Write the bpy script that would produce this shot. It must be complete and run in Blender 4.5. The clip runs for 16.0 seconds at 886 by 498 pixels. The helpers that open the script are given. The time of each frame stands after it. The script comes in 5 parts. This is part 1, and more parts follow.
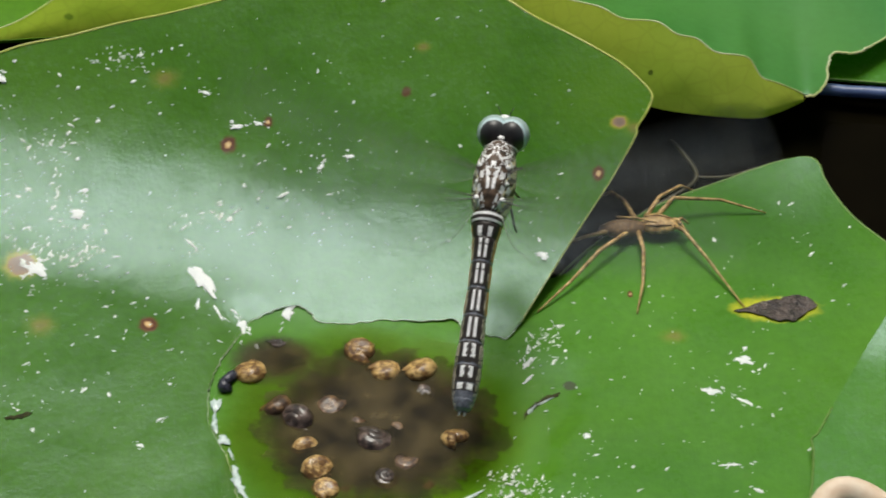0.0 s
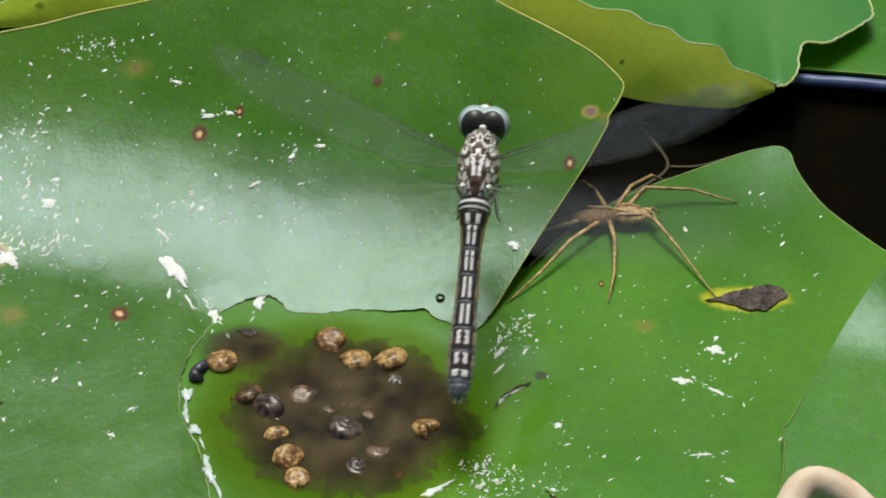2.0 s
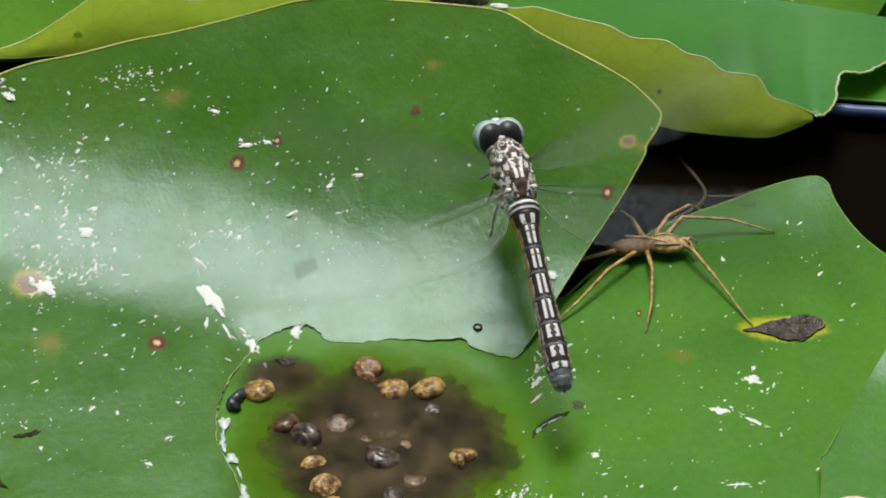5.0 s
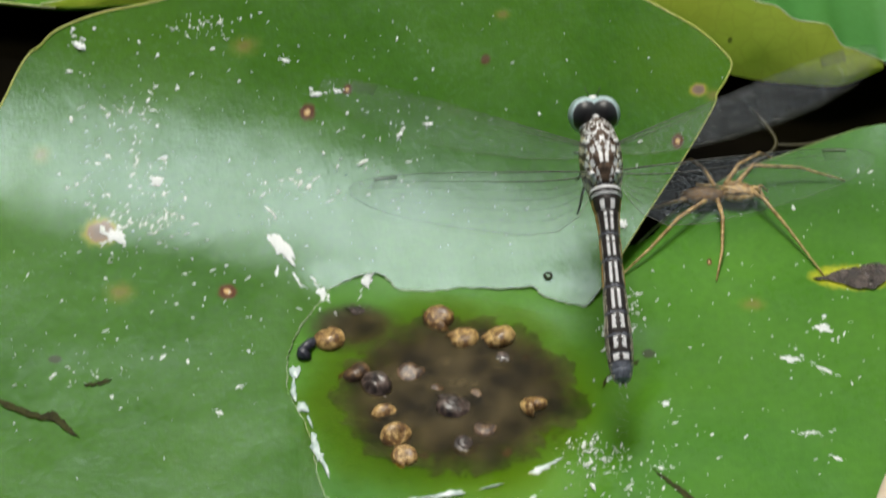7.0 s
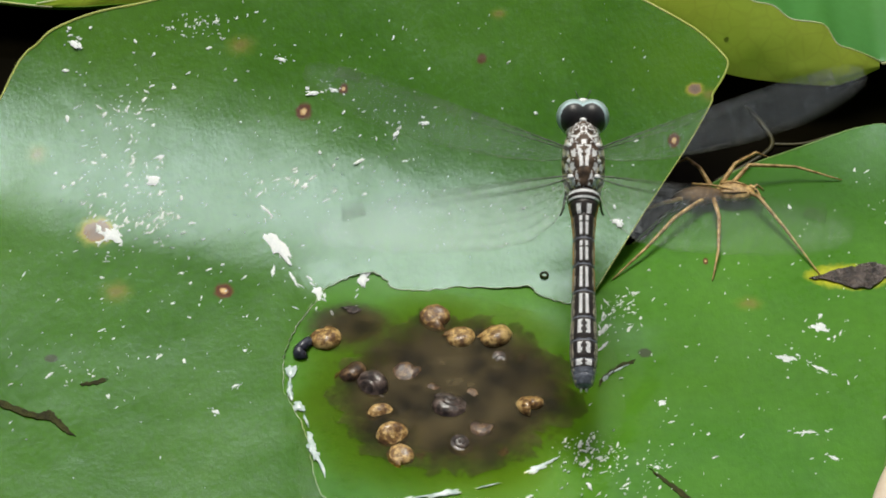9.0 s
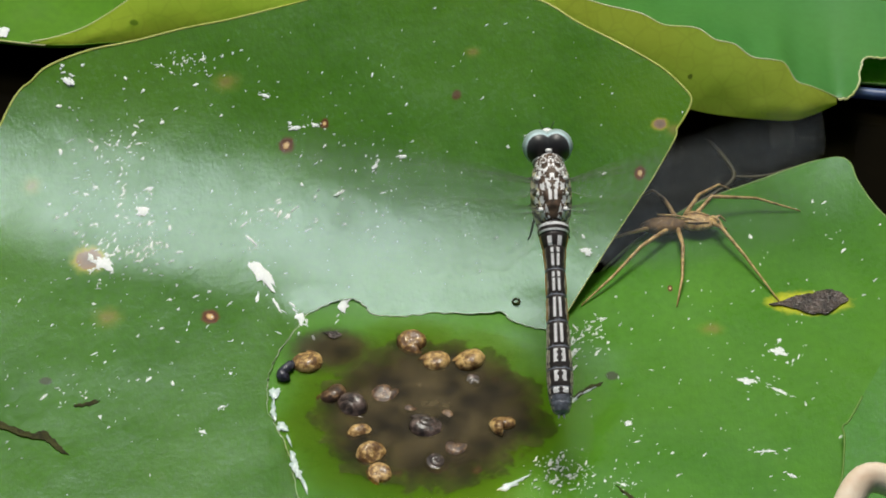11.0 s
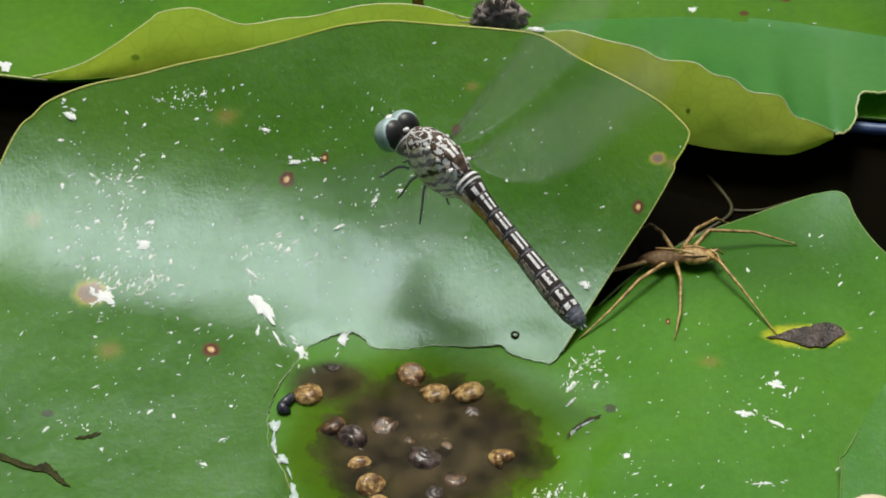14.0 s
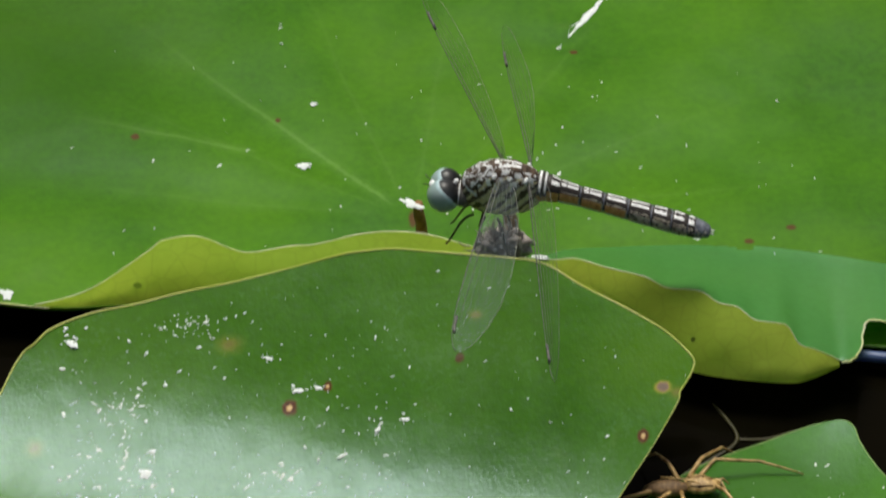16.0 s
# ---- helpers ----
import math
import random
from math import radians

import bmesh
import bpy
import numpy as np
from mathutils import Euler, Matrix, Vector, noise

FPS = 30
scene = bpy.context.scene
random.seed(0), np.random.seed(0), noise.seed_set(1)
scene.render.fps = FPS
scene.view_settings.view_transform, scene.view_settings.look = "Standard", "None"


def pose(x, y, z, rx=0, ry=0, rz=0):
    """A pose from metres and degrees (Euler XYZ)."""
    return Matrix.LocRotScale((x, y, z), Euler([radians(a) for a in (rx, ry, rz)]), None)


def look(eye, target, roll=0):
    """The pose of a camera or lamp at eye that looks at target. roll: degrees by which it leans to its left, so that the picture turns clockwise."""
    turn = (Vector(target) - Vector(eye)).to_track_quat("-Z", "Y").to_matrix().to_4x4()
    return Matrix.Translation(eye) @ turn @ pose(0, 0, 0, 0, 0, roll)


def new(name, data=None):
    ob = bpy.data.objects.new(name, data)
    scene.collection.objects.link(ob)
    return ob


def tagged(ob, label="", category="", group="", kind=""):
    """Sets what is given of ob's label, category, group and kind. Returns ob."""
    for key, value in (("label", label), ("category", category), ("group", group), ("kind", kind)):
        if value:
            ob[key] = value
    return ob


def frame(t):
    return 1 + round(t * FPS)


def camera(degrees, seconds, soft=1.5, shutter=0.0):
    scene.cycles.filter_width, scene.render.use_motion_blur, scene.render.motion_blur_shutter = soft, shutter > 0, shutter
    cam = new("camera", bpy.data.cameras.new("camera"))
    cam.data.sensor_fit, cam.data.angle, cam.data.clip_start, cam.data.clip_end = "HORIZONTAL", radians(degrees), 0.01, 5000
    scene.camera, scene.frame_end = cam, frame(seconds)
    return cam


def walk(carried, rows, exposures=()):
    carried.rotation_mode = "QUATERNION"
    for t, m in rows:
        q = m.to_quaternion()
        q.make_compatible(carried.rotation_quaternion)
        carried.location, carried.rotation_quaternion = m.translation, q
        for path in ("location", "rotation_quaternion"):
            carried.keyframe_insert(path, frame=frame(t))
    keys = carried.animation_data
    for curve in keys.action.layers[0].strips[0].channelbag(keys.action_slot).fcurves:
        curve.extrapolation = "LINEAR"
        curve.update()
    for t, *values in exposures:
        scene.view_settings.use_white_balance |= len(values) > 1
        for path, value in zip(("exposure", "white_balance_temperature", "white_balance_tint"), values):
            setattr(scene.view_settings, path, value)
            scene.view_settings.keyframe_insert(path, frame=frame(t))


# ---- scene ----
from mathutils import geometry

MM = 0.001  # all plan numbers below are millimetres


# ---- camera and its way ----
def shot(yaw, pitch, roll, away):
    """The camera on its stand, away millimetres from the origin, 45 degrees above the pads."""
    reach = away * MM * math.sin(radians(45))
    return pose(0, -reach, reach, 90 + pitch, 0, yaw) @ pose(0, 0, 0, 0, 0, roll)


CAMERA_ROWS = [
    (0.0, -0.801, -45.066, 0.52, 595.5),
    (0.1, -1.034, -45.067, 0.65, 595.5),
    (0.2, -1.202, -45.072, 0.79, 595.5),
    (0.3, -1.3, -45.075, 0.85, 595.5),
    (0.5, -1.314, -45.085, 0.89, 595.5),
    (1.0, -1.297, -45.12, 0.92, 595.5),
    (1.5, -1.276, -45.151, 0.89, 595.5),
    (2.0, -1.264, -45.181, 0.88, 595.5),
    (2.5, -1.256, -45.201, 0.84, 595.5),
    (3.0, -1.252, -45.21, 0.84, 595.5),
    (3.5, -1.286, -45.189, 0.87, 595.5),
    (4.0, -1.312, -45.1, 0.88, 595.5),
    (4.5, -1.343, -44.933, 0.9, 595.5),
    (4.6, -1.269, -44.894, 0.78, 595.5),
    (4.7, -1.08, -44.85, 0.72, 595.5),
    (6.8, 0.504, -44.982, -0.28, 595.5),
    (6.9, 0.483, -45.176, -0.35, 595.5),
    (7.0, 0.468, -45.435, -0.32, 595.5),
    (7.2, 0.428, -45.795, -0.38, 595.5),
    (7.5, 0.419, -45.856, -0.25, 595.5),
    (8.0, 0.416, -45.692, -0.28, 595.5),
    (8.5, 0.411, -45.541, -0.23, 595.5),
    (9.0, 0.408, -45.443, -0.27, 595.5),
    (9.2, 0.343, -45.442, -0.25, 595.5),
    (11.5, -0.001, -45.038, 0.03, 627.5),
    (12.0, -0.001, -45.019, 0.03, 627.5),
    (12.5, 0.0, -45.0, 0.03, 627.5),
    (13.0, 0.001, -44.981, 0.03, 627.5),
    (13.5, 0.001, -44.918, 0.03, 627.5),
    (14.0, 0.001, -44.732, 0.03, 627.5),
    (14.5, 0.002, -44.572, 0.03, 627.5),
    (14.6, -0.003, -44.714, 0.03, 627.5),
    (14.7, 0.001, -44.96, 0.03, 627.5),
    (14.8, -0.0, -45.314, 0.03, 627.5),
    (14.9, 0.006, -45.434, 0.03, 627.5),
    (15.0, 0.009, -45.133, 0.03, 627.5),
    (15.1, -0.002, -44.728, 0.03, 627.1),
    (15.2, 0.023, -44.335, 0.03, 626.8),
    (15.3, 0.033, -43.95, 0.0, 626.4),
    (15.5, 0.04, -43.243, 0.0, 625.7),
    (15.7, 0.045, -42.697, 0.0, 625.0),
    (15.8, 0.016, -42.526, 0.0, 624.7),
    (16.0, 0.06, -42.138, 0.0, 623.9),
]
cam = camera(10.0, 16.0, soft=1.8, shutter=0.4)
walk(cam, [(t, shot(yaw, pitch, roll, away)) for t, yaw, pitch, roll, away in CAMERA_ROWS],
     exposures=[(0.0, -0.05), (16.0, -0.05)])

# ---- sky and sun ----
SUN_FROM = (-0.05, 0.40, 0.915)
world = bpy.data.worlds.new("world")
scene.world = world
world.use_nodes = True
sky = world.node_tree.nodes.new("ShaderNodeTexSky")
sky.sky_type = "NISHITA"
sky.sun_disc = False
sky.sun_elevation = math.asin(SUN_FROM[2])
sky.sun_rotation = radians(0)
sky.air_density, sky.dust_density, sky.ozone_density = 0.5, 6.0, 0.4
world.node_tree.links.new(sky.outputs[0], world.node_tree.nodes["Background"].inputs[0])
world.node_tree.nodes["Background"].inputs[1].default_value = 0.062
sun_data = bpy.data.lights.new("sun", "SUN")
sun_data.energy, sun_data.angle, sun_data.color = 2.75, radians(24), (1.0, 0.99, 0.9)
sun = new("sun", sun_data)
sun.matrix_world = look(SUN_FROM, (0, 0, 0))


# ---- materials ----
def material(name, rough=0.5, spec=0.5, metal=0.0):
    m = bpy.data.materials.new(name)
    m.use_nodes = True
    b = m.node_tree.nodes["Principled BSDF"]
    b.inputs["Roughness"].default_value = rough
    b.inputs["Specular IOR Level"].default_value = spec
    b.inputs["Metallic"].default_value = metal
    return m, m.node_tree, b


def node(nt, kind, **values):
    n = nt.nodes.new(kind)
    for key, value in values.items():
        if key == "operation":
            n.operation = value
        elif key == "data_type":
            n.data_type = value
        elif key == "feature":
            n.feature = value
        else:
            n.inputs[key].default_value = value
    return n


def coords(nt):
    return nt.nodes.new("ShaderNodeTexCoord").outputs["Object"]


def grain(nt, vec, per_mm, detail=3.0, rough=0.55):
    n = node(nt, "ShaderNodeTexNoise", Scale=per_mm / MM, Detail=detail, Roughness=rough)
    nt.links.new(vec, n.inputs["Vector"])
    return n.outputs["Fac"]


def ramp(nt, fac, stops):
    r = nt.nodes.new("ShaderNodeValToRGB")
    nt.links.new(fac, r.inputs[0])
    while len(r.color_ramp.elements) < len(stops):
        r.color_ramp.elements.new(0.5)
    for e, (at, c) in zip(r.color_ramp.elements, stops):
        e.position, e.color = at, (*c, 1) if len(c) == 3 else c
    return r.outputs[0]


def blend(nt, fac, a, b, mode="MIX"):
    n = nt.nodes.new("ShaderNodeMix")
    n.data_type, n.blend_type = "RGBA", mode
    for slot, value in ((0, fac), (6, a), (7, b)):
        if isinstance(value, (int, float)):
            n.inputs[slot].default_value = value
        elif isinstance(value, tuple):
            n.inputs[slot].default_value = (*value, 1)
        else:
            nt.links.new(value, n.inputs[slot])
    return n.outputs[2]


def number(nt, operation, a, b=0.0, clamp=False):
    n = node(nt, "ShaderNodeMath", operation=operation)
    n.use_clamp = clamp
    for slot, value in ((0, a), (1, b)):
        if isinstance(value, (int, float)):
            n.inputs[slot].default_value = value
        else:
            nt.links.new(value, n.inputs[slot])
    return n.outputs[0]


def bump(nt, b, height, depth_mm, strength=1.0):
    n = node(nt, "ShaderNodeBump", Strength=strength, Distance=depth_mm * MM)
    nt.links.new(height, n.inputs["Height"])
    nt.links.new(n.outputs[0], b.inputs["Normal"])


def near_spot(nt, vec, warp, at, size):
    """0 at the middle of a blemish, 1 at its rim, more outside."""
    sub = node(nt, "ShaderNodeVectorMath", operation="SUBTRACT")
    nt.links.new(vec, sub.inputs[0])
    sub.inputs[1].default_value = (at[0] * MM, at[1] * MM, 0)
    mul = node(nt, "ShaderNodeVectorMath", operation="MULTIPLY")
    nt.links.new(sub.outputs[0], mul.inputs[0])
    mul.inputs[1].default_value = (1 / (size[0] * MM), 1 / (size[1] * MM), 0)
    far = node(nt, "ShaderNodeVectorMath", operation="LENGTH")
    nt.links.new(mul.outputs[0], far.inputs[0])
    return number(nt, "ADD", far.outputs["Value"], number(nt, "MULTIPLY", number(nt, "SUBTRACT", warp, 0.5), 0.5))


def leaf(name, dark, light, rough=0.38, spec=0.5, blemishes=(), pores=True, netted=False):
    """Waxy pad: mottled green, fine pores, faint pale streaks and its blemishes."""
    m, nt, b = material(name, rough, spec)
    vec = coords(nt)
    wide = grain(nt, vec, 0.045, 4)
    fine = grain(nt, vec, 0.9, 4)
    colour = ramp(nt, wide, [(0.3, dark), (0.72, light)])
    patch = grain(nt, vec, 0.022, 3)
    colour = blend(nt, ramp(nt, patch, [(0.42, (0, 0, 0)), (0.68, (0.55,) * 3)]), colour, tuple(light[i] * k for i, k in enumerate((1.5, 1.12, 0.5))))
    colour = blend(nt, 0.25, colour, ramp(nt, fine, [(0.3, tuple(c * 0.72 for c in dark)), (0.7, tuple(c * 1.2 for c in light))]))
    stain = grain(nt, vec, 0.16, 5, 0.65)
    colour = blend(nt, ramp(nt, stain, [(0.62, (0, 0, 0)), (0.85, (0.3, 0.3, 0.3))]), colour, (0.14, 0.24, 0.03))
    if netted:
        net = node(nt, "ShaderNodeTexVoronoi", feature="DISTANCE_TO_EDGE", Scale=0.42 / MM)
        nt.links.new(vec, net.inputs["Vector"])
        colour = blend(nt, ramp(nt, net.outputs["Distance"], [(0.0, (0.22,) * 3), (0.09, (0,) * 3)]), colour, (0.22, 0.27, 0.02))
    warp = grain(nt, vec, 1.4, 2)
    for kind, at, size in blemishes:
        d = near_spot(nt, vec, warp, at, size) if not kind.endswith("vein") else None
        if kind == "rust":
            halo = ramp(nt, d, [(0.62, (1, 1, 1)), (0.95, (0, 0, 0))])
            colour = blend(nt, halo, colour, ramp(nt, d, [(0.16, (0.72, 0.54, 0.26)), (0.28, (0.5, 0.28, 0.1)), (0.4, (0.07, 0.018, 0.003)), (0.62, (0.12, 0.035, 0.005)), (0.9, (0.1, 0.06, 0.01))]))
        elif kind == "yellow":
            halo = ramp(nt, d, [(0.2, (0.5,) * 3), (0.45, (0.22,) * 3), (0.95, (0, 0, 0))])
            colour = blend(nt, halo, colour, ramp(nt, d, [(0.1, (0.3, 0.2, 0.07)), (0.4, (0.36, 0.27, 0.05)), (0.7, (0.26, 0.3, 0.02))]))
        elif kind == "dead":
            halo = ramp(nt, d, [(0.6, (1, 1, 1)), (0.97, (0, 0, 0))])
            colour = blend(nt, halo, colour, ramp(nt, d, [(0.2, (0.22, 0.16, 0.12)), (0.5, (0.3, 0.2, 0.12)), (0.62, (0.36, 0.33, 0.04)), (0.85, (0.2, 0.28, 0.02))]))
        elif kind == "brown":
            colour = blend(nt, ramp(nt, d, [(0.5, (0.95,) * 3), (0.9, (0, 0, 0))]), colour, (0.1, 0.04, 0.01))
        elif kind == "broad_dark":
            # wide darker green with a warped edge, fading outwards
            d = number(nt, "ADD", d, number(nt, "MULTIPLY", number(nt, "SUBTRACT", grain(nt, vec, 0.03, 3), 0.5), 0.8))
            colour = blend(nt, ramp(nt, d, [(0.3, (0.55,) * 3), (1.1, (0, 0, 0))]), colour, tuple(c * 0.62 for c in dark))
        elif kind == "mud":
            d = number(nt, "ADD", d, number(nt, "MULTIPLY", number(nt, "SUBTRACT", grain(nt, vec, 0.25, 5, 0.65), 0.5), 0.75))
            bed = ramp(nt, grain(nt, vec, 0.5, 5, 0.65), [(0.35, (0.014, 0.011, 0.005)), (0.52, (0.055, 0.042, 0.017)), (0.7, (0.14, 0.105, 0.05))])
            colour = blend(nt, ramp(nt, d, [(0.35, (0.95,) * 3), (0.75, (0.7,) * 3), (1.2, (0, 0, 0))]), colour, bed)
        elif kind.endswith("vein"):
            # pale line from one point to another, fading at its far end
            (x0, y0), (x1, y1), share = at, size, 0.36 if kind == "vein" else 0.1
            long = math.hypot(x1 - x0, y1 - y0)
            ux, uy = (x1 - x0) / long, (y1 - y0) / long
            xyz = nt.nodes.new("ShaderNodeSeparateXYZ")
            nt.links.new(vec, xyz.inputs[0])
            px, py = number(nt, "SUBTRACT", xyz.outputs[0], x0 * MM), number(nt, "SUBTRACT", xyz.outputs[1], y0 * MM)
            along = number(nt, "ADD", number(nt, "MULTIPLY", px, ux / (long * MM)), number(nt, "MULTIPLY", py, uy / (long * MM)))
            bend = number(nt, "MULTIPLY", number(nt, "SUBTRACT", grain(nt, vec, 0.05, 2), 0.5), 2.2 * MM)
            side = number(nt, "ABSOLUTE", number(nt, "ADD", bend, number(nt, "SUBTRACT", number(nt, "MULTIPLY", px, uy), number(nt, "MULTIPLY", py, ux))))
            side = number(nt, "ADD", number(nt, "DIVIDE", side, 1.3 * MM), number(nt, "MULTIPLY", number(nt, "SUBTRACT", warp, 0.5), 0.7))
            body = number(nt, "MULTIPLY", ramp(nt, along, [(0.0, (0.0,) * 3), (0.04, (1.0,) * 3), (0.5, (1.0,) * 3), (1.0, (0.0,) * 3)]), ramp(nt, side, [(0.05, (share,) * 3), (0.3, (share * 0.3,) * 3), (1.0, (0.0,) * 3)]))
            colour = blend(nt, body, colour, (0.2, 0.38, 0.08))
        elif kind == "sheen_loss":
            # darker green painted in for the weaker sky reflection at the pad's tip
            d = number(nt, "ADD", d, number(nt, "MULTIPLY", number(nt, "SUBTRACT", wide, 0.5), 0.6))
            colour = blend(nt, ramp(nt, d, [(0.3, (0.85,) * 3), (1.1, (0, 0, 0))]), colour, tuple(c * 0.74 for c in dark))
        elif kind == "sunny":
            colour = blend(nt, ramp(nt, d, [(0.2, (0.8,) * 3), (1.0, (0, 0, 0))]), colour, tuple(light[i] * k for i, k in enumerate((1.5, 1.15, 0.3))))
        elif kind == "halo":
            halo = ramp(nt, d, [(0.62, (1, 1, 1)), (1.0, (0, 0, 0))])
            colour = blend(nt, halo, colour, (0.48, 0.5, 0.02))
        elif kind == "dark":
            halo = ramp(nt, d, [(0.6, (0.85, 0.85, 0.85)), (0.9, (0, 0, 0))])
            colour = blend(nt, halo, colour, (0.05, 0.05, 0.02))
    nt.links.new(colour, b.inputs["Base Color"])
    stretch = node(nt, "ShaderNodeVectorMath", operation="MULTIPLY")
    nt.links.new(vec, stretch.inputs[0])
    stretch.inputs[1].default_value = (1.0, 0.6, 1.0)
    relief = number(nt, "ADD", number(nt, "MULTIPLY", grain(nt, stretch.outputs[0], 2.4, 3, 0.55), 0.45), number(nt, "MULTIPLY", grain(nt, vec, 4.0, 2), 0.2))
    relief = number(nt, "ADD", relief, number(nt, "MULTIPLY", grain(nt, stretch.outputs[0], 0.35, 3, 0.6), 1.0))
    bump(nt, b, relief, 0.056 if pores else 0.03, 0.8)
    b.inputs["Specular Tint"].default_value = (0.7, 0.88, 1.0, 1)
    gloss = number(nt, "ADD", number(nt, "MULTIPLY", grain(nt, vec, 1.2, 4), 0.55), number(nt, "MULTIPLY", grain(nt, vec, 0.09, 3), 0.45))
    nt.links.new(ramp(nt, gloss, [(0.35, (rough - 0.06,) * 3), (0.65, (rough + 0.07,) * 3)]), b.inputs["Roughness"])
    b.inputs["Subsurface Weight"].default_value = 0.0
    return m


def plain(name, a, c, rough=0.6, spec=0.4, per_mm=1.0, depth=0.05, metal=0.0):
    """Two-tone grained surface."""
    m, nt, b = material(name, rough, spec, metal)
    vec = coords(nt)
    g = grain(nt, vec, per_mm, 4)
    nt.links.new(ramp(nt, g, [(0.3, a), (0.7, c)]), b.inputs["Base Color"])
    bump(nt, b, grain(nt, vec, per_mm * 2.2, 3), depth)
    return m


PAD_A = [("rust", (-19.5, 11.7), (1.2, 1.3)), ("rust", (-28.3, -13.6), (1.4, 1.5)), ("brown", (1.6, 16.0), (0.8, 0.9)),
         ("rust", (-14.8, 14.0), (0.7, 0.8)), ("rust", (24.1, 4.2), (0.9, 1.1)), ("dead", (-43.5, -4.0), (2.8, 2.8)),
         ("yellow", (-40.7, -13.7), (2.6, 2.6)), ("yellow", (-27.2, 20.2), (2.6, 1.8)), ("yellow", (-51.1, 7.7), (1.8, 2.2)),
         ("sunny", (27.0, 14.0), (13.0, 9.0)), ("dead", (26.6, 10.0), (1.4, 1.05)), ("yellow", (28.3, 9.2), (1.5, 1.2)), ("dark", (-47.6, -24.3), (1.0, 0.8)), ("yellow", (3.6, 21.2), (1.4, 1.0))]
PAD_B = [("sheen_loss", (36.0, 3.0), (22.0, 13.0)), ("sunny", (0.5, -31.0), (24.0, 17.0)), ("sunny", (5.0, -43.0), (13.0, 6.0)), ("mud", (-1.4, -29.0), (13.6, 11.8)), ("mud", (-13.5, -18.5), (5.0, 3.5)), ("halo", (44.3, -11.1), (5.9, 2.3)), ("yellow", (32.4, -15.5), (2.2, 1.6)), ("dark", (20.2, -23.1), (1.0, 0.9)),
         ("rust", (27.6, -8.6), (0.4, 0.7))]
VEIN_TIPS = [((-7, 52.5), (-44.8, 93.1)), ((-25, 63.3), (-52.9, 70.7)), ((-6, 54), (-22, 104)), ((-4, 54), (2, 108)), ((-2, 53), (26, 100)), ((-1, 51.5), (50, 80)),
             ((0, 50), (62, 60)), ((-9, 51), (-60, 58)), ((-8, 52), (-62, 84))]
PAD_C = [("vein" if i < 2 else "faint vein", *tips) for i, tips in enumerate(VEIN_TIPS)] + [("broad_dark", (-52.0, 84.0), (34.0, 34.0)), ("brown", (39.1, 45.7), (0.9, 0.65)), ("brown", (44.7, 48.4), (0.9, 0.7)), ("brown", (17.1, 84.2), (0.8, 0.6)),
         ("brown", (-41.3, 66.0), (0.8, 0.8)), ("brown", (-22.5, 70.0), (0.5, 0.6)), ("brown", (-4.4, 50.0), (0.8, 2.2))]
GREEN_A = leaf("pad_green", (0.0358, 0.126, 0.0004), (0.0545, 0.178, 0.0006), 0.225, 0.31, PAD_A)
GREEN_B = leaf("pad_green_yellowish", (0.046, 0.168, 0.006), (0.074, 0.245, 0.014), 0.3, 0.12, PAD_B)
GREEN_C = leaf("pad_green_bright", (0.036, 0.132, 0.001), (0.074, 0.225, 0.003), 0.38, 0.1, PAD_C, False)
# the turned lobe's sky reflection is mixed into this base green
GREEN_D = leaf("pad_green_sky_tint", (0.062, 0.25, 0.05), (0.088, 0.305, 0.078), 0.36, 0.4, (), False)
GREEN_F = leaf("pad_green_glossy", (0.038, 0.165, 0.006), (0.058, 0.22, 0.014), 0.26, 0.24, ())
UNDERSIDE = leaf("pad_underside", (0.54, 0.77, 0.075), (0.68, 0.88, 0.13), 0.5, 0.3, [("dark", (-39.5, 35.0), (0.7, 0.35)), ("dark", (31.0, 24.0), (0.4, 0.3))], False, True)


def let_light_through(m, colour, share):
    """Thin living leaf: part of the light comes through from behind."""
    nt = m.node_tree
    b, through_leaf, mix = nt.nodes["Principled BSDF"], nt.nodes.new("ShaderNodeBsdfTranslucent"), nt.nodes.new("ShaderNodeMixShader")
    through_leaf.inputs[0].default_value = (*colour, 1)
    mix.inputs[0].default_value = share
    nt.links.new(b.outputs[0], mix.inputs[1])
    nt.links.new(through_leaf.outputs[0], mix.inputs[2])
    nt.links.new(mix.outputs[0], nt.nodes["Material Output"].inputs[0])


let_light_through(UNDERSIDE, (0.84, 0.99, 0.12), 0.56)
let_light_through(GREEN_D, (0.45, 0.85, 0.08), 0.3)
RIM = plain("leaf_rim", (0.55, 0.66, 0.08), (0.95, 0.96, 0.4), 0.4, 0.5, 0.16)
RIM_GREEN = plain("green_leaf_rim", (0.09, 0.2, 0.02), (0.16, 0.3, 0.05), 0.4, 0.4, 0.8)
RIM_PALE = plain("pale_leaf_rim", (0.75, 0.84, 0.22), (0.97, 0.98, 0.72), 0.35, 0.5, 0.3)
let_light_through(RIM, (0.95, 0.98, 0.35), 0.4)
let_light_through(RIM_PALE, (0.97, 0.98, 0.62), 0.4)
TORN = plain("torn_edge", (0.3, 0.42, 0.16), (0.75, 0.8, 0.62), 0.4, 0.5, 1.2)
WHITE = plain("white_dropping", (0.78, 0.85, 0.82), (0.94, 0.97, 0.96), 0.35, 0.5, 3.0, 0.1)
SPECK = plain("pale_speck", (0.7, 0.78, 0.68), (0.92, 0.95, 0.92), 0.35, 0.5, 2.0, 0.05)
SCAR = plain("dead_leaf_scar", (0.006, 0.005, 0.003), (0.13, 0.1, 0.082), 0.25, 0.7, 1.1, 0.5)
